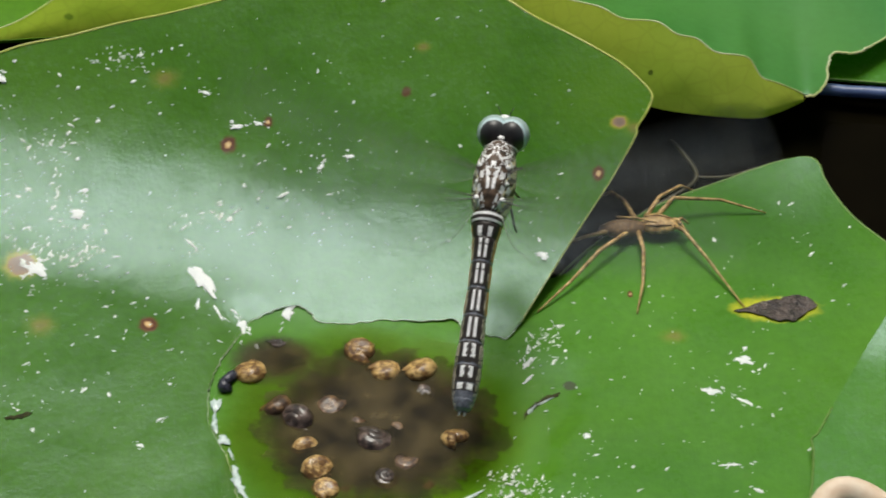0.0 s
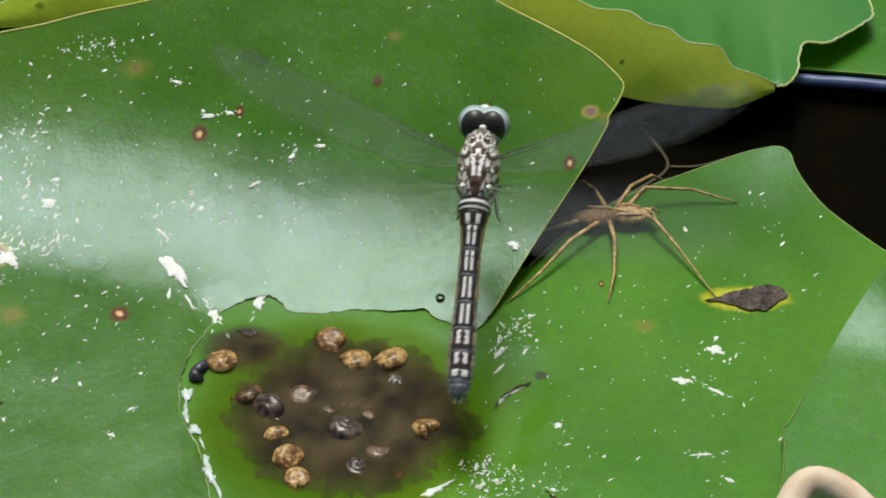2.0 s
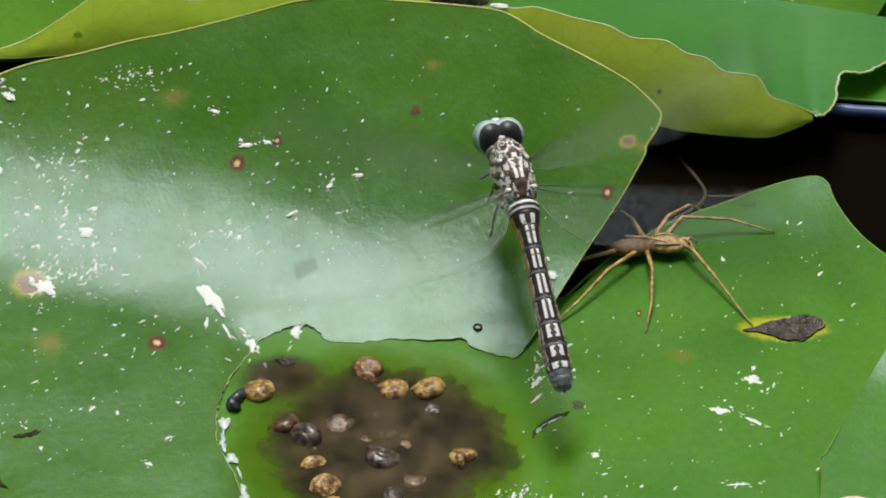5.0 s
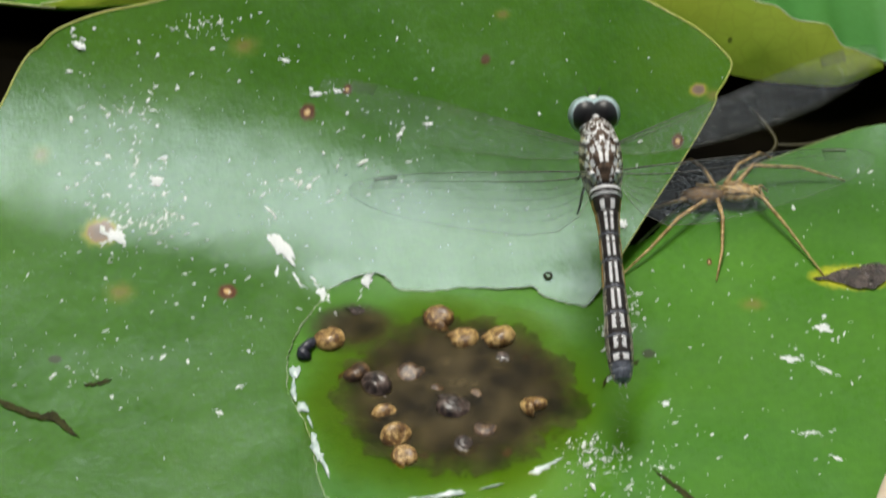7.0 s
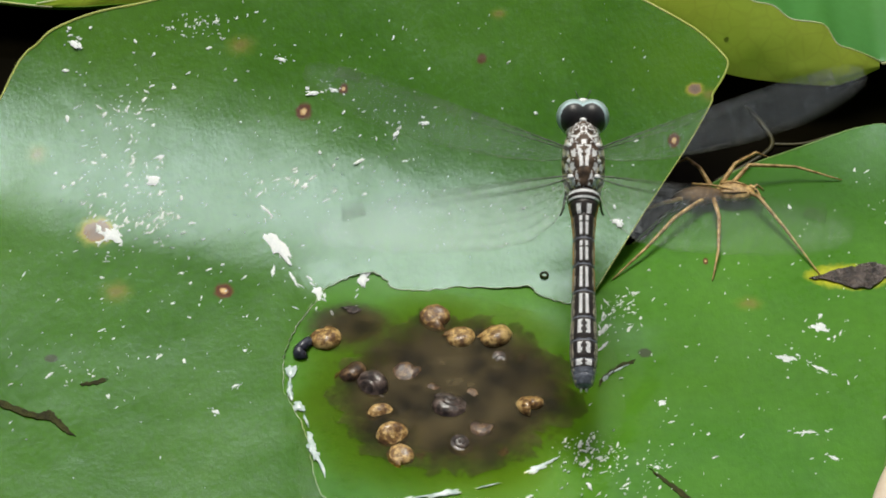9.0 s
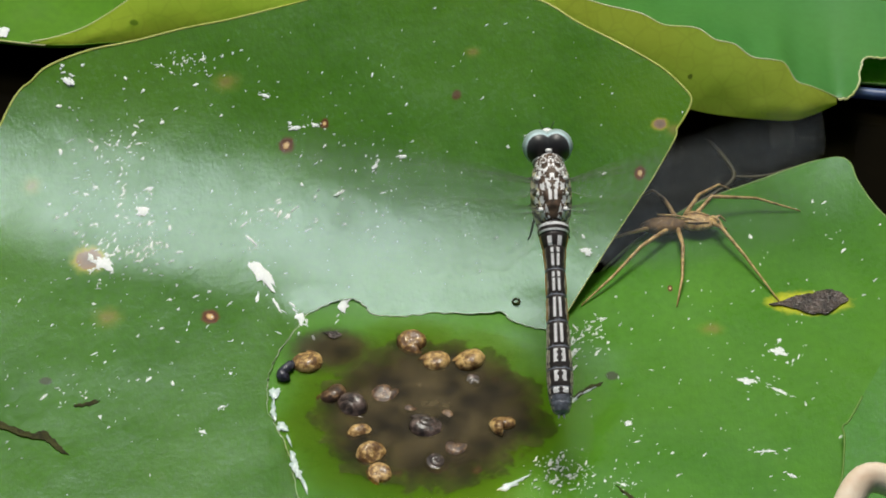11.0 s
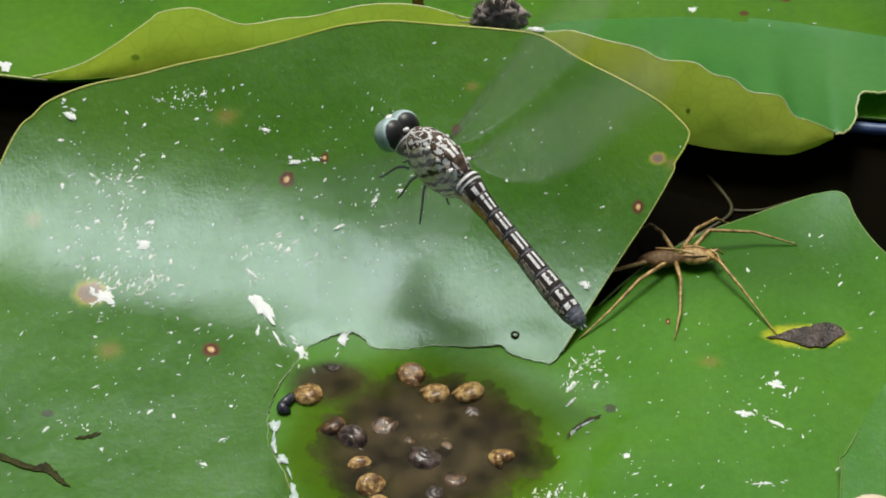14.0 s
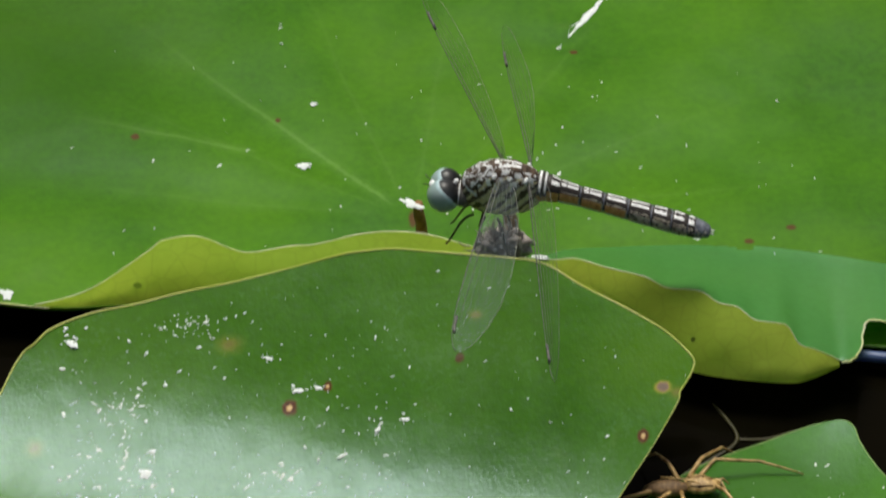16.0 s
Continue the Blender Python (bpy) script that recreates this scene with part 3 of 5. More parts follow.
# pad behind with the rolled margin
front_c = [p + Vector((0, min(max((p[0] - 8) / 8, 0), 1))) for p in CREASE_LINE if p[0] < 34] + [Vector((37, 24)), Vector((44, 27))]
edge_c = [Vector(p) for p in EDGE_C]
loop_c = [Vector((p[0], p[1])) for p in front_c] + [Vector(p) for p in ((52, 34), (58, 40), (64, 52), (74, 75), (74, 110), (50, 140), (0, 150), (-50, 140), (-86, 110), (-96, 70), (-84, 45))]


def height_far(x, y):
    """Shallow folds that fan out from the stalk."""
    away, turn = math.hypot(x + 6, y - 51), math.atan2(y - 51, x + 6)
    return 2.0 + 0.35 * math.cos(turn * 9 + 0.6) * min(away / 40, 1) * min(max((y - 46) / 10, 0), 1)


pad_c = pad("lily_pad", loop_c, height_far, GREEN_C, "large bright green lily pad with its front margin rolled up", 1.7, 0.5, 0.25)


LOBE = [p.to_2d() for p in MARGIN_LINE if p[0] > 9] + spline(edge_c, 5) + spline([Vector(p) for p in ((61.0, 40.2), (57.2, 41.2), (48.7, 43.2), (41.5, 44.6), (34.1, 45.0), (24, 44.6), (15, 42.5), (9, 39.0))], 4)
part("lobe", sheet("lobe", LOBE, lambda x, y: max(height_c(x, y), 2.0) + 0.05, GREEN_D, 1.4, 0.04, 0.06), pad_c, "turned lobe of the pad, reflected sky blue mixed into its green")


def rolled_margin():
    verts, faces, n, k = [], [], 200, 9
    for i in range(n):
        x = -52.5 + 102 * i / (n - 1)
        my, mz = np.interp(x, MX, MY), np.interp(x, MX, MZ)
        cy = np.interp(x, [p[0] for p in CREASE_LINE], [p[1] for p in CREASE_LINE])
        for j in range(k):
            s = j / (k - 1)
            belly = 0.9 * math.sin(math.pi * s) * min(1, (mz - 2) / 6)
            wrinkle = 0.25 * noise.noise(Vector((x * 0.16, s * 1.5, 2))) + 0.12 * noise.noise(Vector((x * 0.5, s * 3, 7)))
            verts.append((x * MM, (cy + (my - cy) * s - belly + 1.6 * wrinkle * math.sin(math.pi * s)) * MM, (1.8 + (mz - 1.8) * s) * MM))
    for i in range(n - 1):
        for j in range(k - 1):
            faces.append((i * k + j, (i + 1) * k + j, (i + 1) * k + j + 1, i * k + j + 1))
    return mesh_of("rolled_margin", verts, faces, UNDERSIDE)


part("rolled_margin", rolled_margin(), pad_c, "yellow-green upturned underside of the margin")
part("rim", tube("rim", [(p[0], p[1] + 0.07, p[2] - 0.01) for p in MARGIN_LINE], 0.1, RIM_PALE, 10), pad_c, "pale bright margin line")
part("rim", tube("rim", [(p.x, p.y, height_c(p.x, p.y)) for p in rough_line([(49.6, 22.4)] + EDGE_C, 7, 0.12, 15)], 0.15, RIM_PALE, 6), pad_c, "whitish chewed edge")
part("rim", tube("rim", [(p[0], p[1], 1.9) for p in CREASE_LINE if p[0] < -50], 0.12, RIM_PALE), pad_c, "thin pale leaf rim")
# small pad at the back
LOOP_E = [(44, 29.0), (53.1, 28.3), (56.6, 27.9), (63.3, 27.1), (80, 25), (100, 28), (112, 50), (95, 80), (70, 84), (50, 60)]
pad_e = pad("lily_pad", spline([Vector(p) for p in LOOP_E], 6, True), lambda x, y: 0.0, GREEN_F, "dark green lily pad lying flat on the water", 2.4)
part("rim", tube("rim", [(p.x, p.y, -0.1) for p in spline([Vector(q) for q in LOOP_E[:6]], 6)], 0.14, RIM_GREEN), pad_e, "thin dull leaf rim")
# added rod in place of a strip of water that mirrors the sky
stalk = part("stem", tube("stem", spline([Vector(p) for p in ((47, 27.9, -1.6), (52.2, 27.3, -0.9), (55.2, 26.7, -0.7), (58.7, 26.3, -0.6), (63.3, 25.7, -0.6), (78, 23.5, -0.8), (96, 22, -1.6))], 6), 0.75, SKY_STRIP, 12))
tagged(stalk, "blue rod standing in for sky reflected on the water", "stem", "sunken stems")

# ---- silty water on the sunken pad ----
puddle_loop = spline([Vector(p) for p in ((-22.5, -30), (-19.5, -17), (-12, -9.5), (0, -11), (12, -14), (17, -24), (17, -38), (8, -48), (-6, -51), (-17, -48))], 6, True)
puddle = part("puddle", sheet("puddle", puddle_loop, lambda x, y: 0.08, PUDDLE, 2.2, 0.03, 0.02))
tagged(puddle, "shallow brown silty water over the torn pad", "puddle", kind="structure")


# ---- snails ----
def shell_mesh(name, material_, whorls=2.6, tall=1.0):
    """A coiled shell: a growing tube wound down a short spire."""
    verts, faces, steps, sides = [], [], 44, 10
    for i in range(steps):
        s = i / (steps - 1)
        a = s * whorls * 2 * math.pi
        g = math.exp(-1.15 * (1 - s) * whorls / 2)
        centre = Vector((math.cos(a) * g * 0.8, math.sin(a) * g * 0.8, (1 - g) * 1.5 * tall))
        out = Vector((math.cos(a), math.sin(a), 0))
        for j in range(sides):
            b = 2 * math.pi * j / sides
            rib = 1 + 0.035 * math.sin(a * 9)
            verts.append((centre + (out * math.cos(b) * 1.22 + Vector((0, 0, 1)) * math.sin(b) * 1.4) * g * rib) * MM)
    for i in range(steps - 1):
        for j in range(sides):
            faces.append((i * sides + j, (i + 1) * sides + j, (i + 1) * sides + (j + 1) % sides, i * sides + (j + 1) % sides))
    faces.append(tuple(range(sides)))
    faces.append(tuple((steps - 1) * sides + j for j in range(sides))[::-1])
    return mesh_of(name, verts, faces, material_)


SHELLS = {"gold": shell_mesh("shell", SHELL_GOLD, 2.4, 0.9), "brown": shell_mesh("shell", SHELL_BROWN, 2.4, 0.9), "grey": shell_mesh("shell", SHELL_GREY, 2.4, 1.3)}
FOOT = ball("foot", (1.0, 1.7, 0.6), SHELL_GREY, 8, 12)
SNAILS = [(-3.6, -17.4, "gold", 0.95, 0.4), (-1.0, -20.8, "gold", 0.95, 0.2), (3.1, -20.8, "gold", 1.05, 0.3), (-16.6, -20.8, "gold", 0.95, 0.3),
          (-13.2, -26.2, "brown", 1.05, 0.2), (-10.5, -27.8, "grey", 1.3, 0.1), (-7.2, -26.0, "brown", 0.9, 0.3), (-9.8, -32.2, "gold", 0.95, -0.2),
          (-8.4, -35.6, "gold", 0.95, 0.4), (-7.4, -38.9, "gold", 0.85, 0.2), (-2.3, -31.4, "grey", 1.2, 0.1), (-0.9, -37.0, "grey", 1.0, -0.1),
          (7.2, -31.0, "gold", 0.85, 0.3), (1.4, -34.4, "brown", 1.0, -0.1), (0.4, -29.8, "brown", 0.8, -0.1), (6.5, -23.9, "brown", 0.8, -0.2),
          (-4.6, -27.6, "brown", 0.95, -0.4), (1.8, -27.9, "brown", 0.75, -0.4), (-6.0, -31.4, "grey", 0.9, -0.3), (3.6, -23.9, "grey", 1.05, -0.4),
          (8.6, -27.0, "brown", 0.6, -0.3), (-4.0, -35.4, "grey", 0.7, -0.3), (-3.4, -24.6, "grey", 0.8, -0.3), (4.8, -28.0, "grey", 0.8, -0.2), (-12.2, -30.2, "brown", 0.7, -0.3),
          (3.4, -38.0, "brown", 0.8, -0.3), (-5.2, -39.0, "grey", 0.8, -0.3), (5.4, -34.8, "brown", 0.7, -0.3), (0.6, -24.8, "brown", 0.7, -0.4)]
rnd = random.Random(11)
for x, y, kind, size, lift in SNAILS:
    snail = new("snail")
    tagged(snail, {"gold": "golden brown pond snail half out of silty water", "brown": "dull brown pond snail half sunk in silt",
                   "grey": "grey pond snail smeared with silt in the puddle"}[kind], "snail", "snails in the puddle")
    snail.matrix_basis = pose(x * MM, y * MM, ({"gold": -0.95, "brown": -1.2, "grey": -1.4}[kind] + 0.9 * lift) * MM, rnd.uniform(-40, 15), rnd.uniform(-30, 30), rnd.uniform(-180, 180)) @ Matrix.Diagonal((size * 1.42, size * 1.28, size * 1.05, 1))
    part("shell", SHELLS[kind], snail)
    part("foot", FOOT, snail, "", pose(0.5 * MM, 0.6 * MM, -0.9 * MM))
dark_snail = new("snail")
tagged(dark_snail, "dark blue-black snail beside the torn edge", "snail", "snails in the puddle")
dark_snail.matrix_basis = pose(-18.6 * MM, -22.3 * MM, -0.1 * MM, -50, 10, 60) @ Matrix.Diagonal((1.15, 0.72, 0.7, 1))
part("shell", shell_mesh("shell", plain("blue_black_shell", (0.012, 0.012, 0.02), (0.07, 0.075, 0.1), 0.25, 0.6, 1.5)), dark_snail)


# ---- droppings and specks ----
def fleck(rnd_, x, y, z, rx, ry, turn, high):
    """Points and faces of one small irregular crust."""
    n = 11 if max(rx, ry) < 0.5 else 26
    ring = [1 + rnd_.uniform(-0.62, 0.5) for _ in range(n)]
    if n > 11:
        ring = [0.66 * ring[i] + 0.17 * ring[i - 1] + 0.17 * ring[(i + 1) % n] for i in range(n)]
    verts = []
    for share, lift in ((1.0, -0.05), (0.6, high)):
        for i in range(n):
            a = 2 * math.pi * i / n
            u, v = math.cos(a) * rx * ring[i] * share, math.sin(a) * ry * ring[i] * share
            verts.append((x + u * math.cos(turn) - v * math.sin(turn), y + u * math.sin(turn) + v * math.cos(turn), z(x, y) + lift))
    verts.append((x, y, z(x, y) + high * 1.15))
    faces = [(i, (i + 1) % n, n + (i + 1) % n, n + i) for i in range(n)] + [(n + i, n + (i + 1) % n, 2 * n) for i in range(n)]
    return [(a * MM, b * MM, c * MM) for a, b, c in verts], faces


def crust(name, pieces, height, material_, seed):
    """Several flecks as one mesh."""
    rnd_, verts, faces = random.Random(seed), [], []
    for x, y, rx, ry, turn in pieces:
        v, f = fleck(rnd_, x, y, height, rx, ry, turn, 0.05 + 0.07 * min(rx, ry))
        faces += [tuple(i + len(verts) for i in q) for q in f]
        verts += v
    return mesh_of(name, verts, faces, material_)


def dropping(x, y, rx, ry, turn, height, label, seed, spread=0.6, extra=7):
    """A dried white splash: one large crust with crumbs round it."""
    r = random.Random(seed)
    pieces = [(x, y, rx * 0.85, ry * 0.85, turn)]
    c, s = math.cos(turn), math.sin(turn)
    for _ in range(extra * 2):
        u, v = r.gauss(0, rx * spread), r.gauss(0, ry * spread * 1.6)
        k = r.uniform(0.08, 0.4)
        pieces.append((x + u * c - v * s, y + u * s + v * c, rx * k * 0.6, ry * k, turn + r.uniform(-0.8, 0.8)))
    ob = part("bird_dropping", crust("bird_dropping", pieces, height, WHITE, seed))
    return tagged(ob, label, "bird dropping", "white droppings on the pads")


SPLASH = "dried white bird dropping on the green pad"
for i, (x, y, rx, ry, turn) in enumerate([(-22.6, -5.8, 1.15, 4.5, 0.4), (-37.1, 3.6, 1.4, 1.3, 0.3), (-36.2, 6.8, 1.1, 0.5, 0.5), (-47.3, 21.9, 1.2, 0.7, -0.6),
                                          (-18.2, 13.9, 1.2, 0.5, 0.3), (-15.9, 14.0, 0.6, 0.35, 0.2), (-12.2, -11.7, 0.7, 1.5, -0.1), (-17.4, -13.4, 0.9, 1.4, 0.5),
                                          (17.4, -5.0, 0.6, 1.1, 0.5), (-25.5, -23.1, 0.4, 0.4, 0), (-28.6, -32.6, 0.6, 0.4, -0.2), (-8.4, 8.2, 0.3, 1.0, -0.5),
                                          (-5.0, 9.0, 0.7, 0.45, 0.1), (-22.3, 18.2, 1.0, 0.3, -0.3), (-41.6, -4.5, 1.7, 1.1, -0.5), (-26.5, -28.6, 0.7, 0.2, 0.6)]):
    dropping(x, y, rx, ry, turn, height_a, SPLASH, 100 + i, 0.8, 5)
for i, (x, y, rx, ry, turn) in enumerate([(36.4, -24.2, 1.9, 0.9, -0.3), (40.2, -25.9, 2.2, 0.35, -0.55), (40.3, -19.4, 1.4, 0.9, -0.4), (22.0, -31.2, 0.85, 0.7, 0.5),
                                          (38.2, -35.6, 1.6, 0.3, 0.1), (41.0, -39.5, 0.9, 0.3, -0.5), (21.2, -41.0, 0.5, 0.4, 0.2)]):
    dropping(x, y, rx, ry, turn, height_b, SPLASH, 200 + i, 0.7, 6)
for i, (x, y, rx, ry, turn) in enumerate([(-18.8, 60.6, 1.1, 0.8, -0.3), (19.2, 92.0, 0.5, 5.0, -0.55), (-56.5, 35.6, 0.9, 1.2, 0.5),
                                          (32.5, 46.4, 0.7, 0.5, 0.3), (-17.8, 72.7, 0.7, 0.4, 0.0)]):
    dropping(x, y, rx, ry, turn, lambda a, b: height_far(a, b) + 0.1, SPLASH, 300 + i, 0.4, 3)


dropping(-4.7, 44.4, 1.9, 0.75, -0.5, lambda x, y: 9.9 - 0.5 * (x + 4.9), "white dropping on the broken stalk's top", 330, 0.3, 2)


def specks(height, clusters, loop, material_, seed, label, smallest=0.08):
    """Uncounted pale crumbs, thick in patches and thin elsewhere."""
    r, pieces = random.Random(seed), []
    loop = np.array([(p[0], p[1]) for p in loop])
    for x, y, sx, sy, n, big in clusters:
        for _ in range(n):
            a, b = r.gauss(x, sx), r.gauss(y, sy)
            if inside(np.array([a]), np.array([b]), loop)[0]:
                k = smallest + 0.85 * big * r.random() ** 3
                pieces.append((a, b, k * r.uniform(0.45, 1.0), k * r.uniform(0.9, 2.6), r.gauss(-0.6, 0.6)))
    ob = part("specks", crust("specks", pieces, height, material_, seed + 1))
    return tagged(ob, label, "specks", kind="stuff")


specks(height_a, [(-32.4, 23.0, 2.8, 0.8, 60, 0.17), (-41.5, 9.1, 3.8, 6.5, 190, 0.32), (-40.0, -4.6, 3.5, 2.5, 40, 0.32), (-40.5, 7.7, 2.2, 3.4, 65, 0.3), (-40.5, 0.8, 3.2, 2.6, 55, 0.34), (-41.0, 11.0, 1.6, 2.8, 55, 0.3), (-36.2, -1.4, 1.2, 2.0, 40, 0.3), (-24.0, 7.9, 7.0, 9.0, 60, 0.16),
                  (-22.0, 1.4, 4.0, 3.0, 45, 0.4), (-9.0, 4.0, 4.0, 4.5, 55, 0.22), (-33.0, -25.0, 13.0, 11.0, 55, 0.18), (-10.0, 15.0, 12.0, 8.0, 70, 0.14),
                  (-35.0, -13.0, 12.0, 5.0, 60, 0.2), (12.0, 12.0, 8.0, 8.0, 30, 0.12), (-47.0, -25.0, 6.0, 3.0, 50, 0.28), (-4.0, -4.0, 10.0, 5.0, 60, 0.1)],
       loop_a, SPECK, 21, "scattered pale crumbs dried on the pad")
LAND_B = [Vector(p) for p in ((5, -49), (9, -38.5), (13, -30), (14.5, -17), (22, -8), (40, 6), (50, 12), (56, -2), (52, -24), (47, -36), (46, -60), (0, -75))]
specks(lambda x, y: max(height_b(x, y), 0.1), [(17.3, -16.5, 1.7, 2.2, 100, 0.32), (13.5, -38.8, 2.0, 1.5, 75, 0.26), (18.0, -40.0, 4.5, 3.0, 110, 0.2), (39.0, -19.5, 2.5, 2.0, 25, 0.2), (30.0, -30.0, 12.0, 9.0, 70, 0.13),
                  (46.0, -2.0, 5.0, 7.0, 26, 0.22), (18.0, -48.0, 8.0, 3.0, 90, 0.32), (30.0, -12.0, 9.0, 6.0, 45, 0.13), (44.0, 11.0, 4.0, 2.0, 10, 0.2)],
       LAND_B, SPECK, 31, "scattered pale crumbs on the wet pad")
specks(lambda x, y: height_far(x, y) + 0.08, [(-10.0, 65.0, 28.0, 18.0, 70, 0.2), (20.0, 57.0, 18.0, 8.0, 40, 0.2)], loop_c, SPECK, 41, "few pale crumbs on the far pad")


# ---- a droplet ----
drop_ring = tube("water_droplet", [(0.42 * math.cos(a), 0.42 * math.sin(a), 0.12) for a in np.linspace(0, 2 * math.pi, 17)], 0.13, SCAR_GREEN, 6)
droplet = part("water_droplet", drop_ring, None, "", pose(8.8 * MM, -11.6 * MM, height_a(8.8, -11.6) * MM))
tagged(droplet, "tiny dark-rimmed droplet on the pad's sheen", "droplet")


# ---- scars ----
def scar(name, outline, height, material_, label, lift, seed):
    loop = rough_line(outline + outline[:1], 5, 0.14, seed)[:-1]
    ob = part(name, sheet(name, loop, lambda x, y: height(x, y) + lift + (0.14 if lift > 0.08 and material_ is SCAR else 0.04) * noise.noise(Vector((x * 0.9, y * 0.9, 3))), material_, 0.45, 0.15, 0.0))
    return tagged(ob, label, "leaf scar", kind="structure")


scar("leaf_scar", [(39.6, -11.6), (42.5, -10.2), (45.0, -9.6), (47.0, -9.0), (48.4, -9.6), (49.2, -10.6), (48.0, -11.8), (46.6, -13.0), (44.4, -13.0), (42.4, -12.0)],
     height_b, SCAR, "dark brown dead hole in the pad with a yellow ring", 0.2, 8)
scar("leaf_scar", [(-56.0, -30.3), (-53.0, -30.8), (-50.5, -32.2), (-48.4, -32.9), (-47.4, -32.4), (-46.4, -33.4), (-45.4, -34.8), (-44.3, -36.4), (-45.8, -35.5), (-47.2, -34.0), (-48.2, -33.9), (-49.6, -33.5), (-51.4, -32.7), (-54.0, -31.1)],
     height_a, SCAR_GREEN, "long dark scar in the green pad", 0.12, 9)
scar("leaf_scar", [(-44.0, -28.6), (-42.6, -28.5), (-41.2, -27.9), (-41.4, -27.5), (-42.8, -28.0), (-44.0, -28.2)], height_a, SCAR_GREEN, "thin dark scratch in the pad", 0.12, 10)
scar("leaf_scar", [(14.8, -28.4), (16.4, -26.4), (18.6, -24.8), (18.9, -24.2), (17.4, -24.8), (15.4, -26.6)], height_b, SCAR_GREEN, "dark wet crack in the pad", 0.12, 12)
scar("leaf_scar", [(20.3, -41.2), (22.2, -42.9), (23.8, -44.4), (25.8, -46.5), (28.4, -49.4), (27.6, -49.6), (25.2, -47.0), (23.3, -44.9), (21.8, -43.1)], height_b, SCAR_GREEN, "long thin dark scratch in the wet pad", 0.14, 14)
scar("leaf_scar", [(-14.6, -16.2), (-13.4, -15.8), (-12.4, -16.4), (-13.2, -17.0)], lambda x, y: 0.05, SCAR, "small dark crumb floating in the puddle", 0.1, 13)
wet_line = [(-20.3, -26.5), (-20.4, -29.0), (-20.0, -31.2), (-18.9, -33.0), (-18.0, -35.4), (-17.6, -38.0), (-16.9, -40.5), (-15.4, -45.0), (-14.6, -47.5)]
rw = random.Random(5)


def skin(line, height, width, label, seed):
    """Flat shreds along a line, their wet glint put into a pale colour."""
    pts = spline([Vector(q) for q in line], 2)
    pieces = []
    for a, b in zip(pts, pts[1:]):
        if rw.random() < 0.2:
            continue
        turn = math.atan2(b.y - a.y, b.x - a.x) - math.pi / 2
        pieces.append(((a.x + b.x) / 2 + rw.uniform(-0.15, 0.15), (a.y + b.y) / 2, width * rw.uniform(0.2, 1.0) * rw.uniform(0.4, 2.0), (b - a).length * 0.75, turn))
    return tagged(part("torn_skin", crust("torn_skin", pieces, height, WET_GLINT, seed)), label, "torn skin", kind="stuff")


skin([(x, y + 1.0) for x, y in wet_line], lambda x, y: max(height_a(x, y), 0.14), 0.42, "wet skin peeling from the torn pad, its glint painted whitish", 51)
skin([(-9.5, -46.4), (-6, -45.4), (-1, -44.4), (3.5, -43.2), (7, -41.4), (10, -39.4)], lambda x, y: max(height_b(x, y), 0.09), 0.32, "whitish shreds painted as the wet glint along the puddle's shore", 52)
skin([(15.4, -27.4), (16.6, -26.0), (18.2, -25.0)], lambda x, y: height_b(x, y) + 0.12, 0.2, "whitish shreds painted as a wet glint along the crack", 53)

# ---- dry petal and sunken stems ----
def curl_mesh():
    verts, faces, n, k = [], [], 26, 14
    line = spline([Vector(p) for p in ((44.8, -57, 4.5), (46.0, -51, 6.0), (48.6, -46.6, 7.4), (52.4, -46.8, 6.8), (57, -51, 5.2), (62, -57, 4.6))], 5)
    for i, p in enumerate(line):
        d = (line[min(i + 1, len(line) - 1)] - line[max(i - 1, 0)]).normalized()
        u = d.cross(Vector((0, -0.7, 0.7))).normalized()
        v = d.cross(u)
        for j in range(k):
            a = -2.3 + 4.6 * j / (k - 1)
            verts.append((p + u * math.sin(a) * 1.7 - v * math.cos(a) * 1.4) * MM)
    for i in range(len(line) - 1):
        for j in range(k - 1):
            faces.append((i * k + j, i * k + j + 1, (i + 1) * k + j + 1, (i + 1) * k + j))
    m = len(verts)
    verts += [v + Vector((0, 0, -0.0003)) for v in verts]
    faces += [tuple(reversed([q + m for q in f])) for f in faces]
    return mesh_of("dry_petal", verts, faces, CREAM)


tagged(part("dry_petal", curl_mesh()), "curled cream and pinkish dry petal on the pad", "petal")
for pts, r in ((((33.0, 21.5, -3.2), (35.2, 17.5, -2.7), (36.4, 13.6, -2.6), (33.5, 10.5, -2.7), (28.0, 7.0, -3.2)), 0.28),
               (((36.4, 13.8, -2.7), (40.5, 14.0, -2.7), (46.0, 17.0, -3.2)), 0.2)):
    tagged(part("stem", tube("stem", spline([Vector(p) for p in pts], 7), r, STEM)), "thin brownish stem just under the dark water", "stem", "sunken stems")


# ---- broken stalks and rot behind the rolled margin ----
def stub(foot, top, r, label):
    line = [Vector(foot).lerp(Vector(top), k / 8) for k in range(9)]
    rs = random.Random(int(foot[0] * 10))
    line = [p + Vector((rs.uniform(-0.08, 0.08), rs.uniform(-0.08, 0.08), 0)) for p in line]
    tagged(part("broken_stalk", tube("broken_stalk", line, lambda s: r * (1.15 - 0.3 * s) * (1 + 0.08 * math.sin(s * 19)), BARK, 10)), label, "broken stalk", "stalks behind the margin")


stub((-3.0, 43.7, 1.8), (-3.7, 44.3, 9.8), 0.75, "short red-brown broken stalk capped by a white dropping")
stub((9.2, 40.3, 1.8), (7.7, 41.2, 13.0), 0.95, "red-brown broken stalk rising behind the rolled margin")


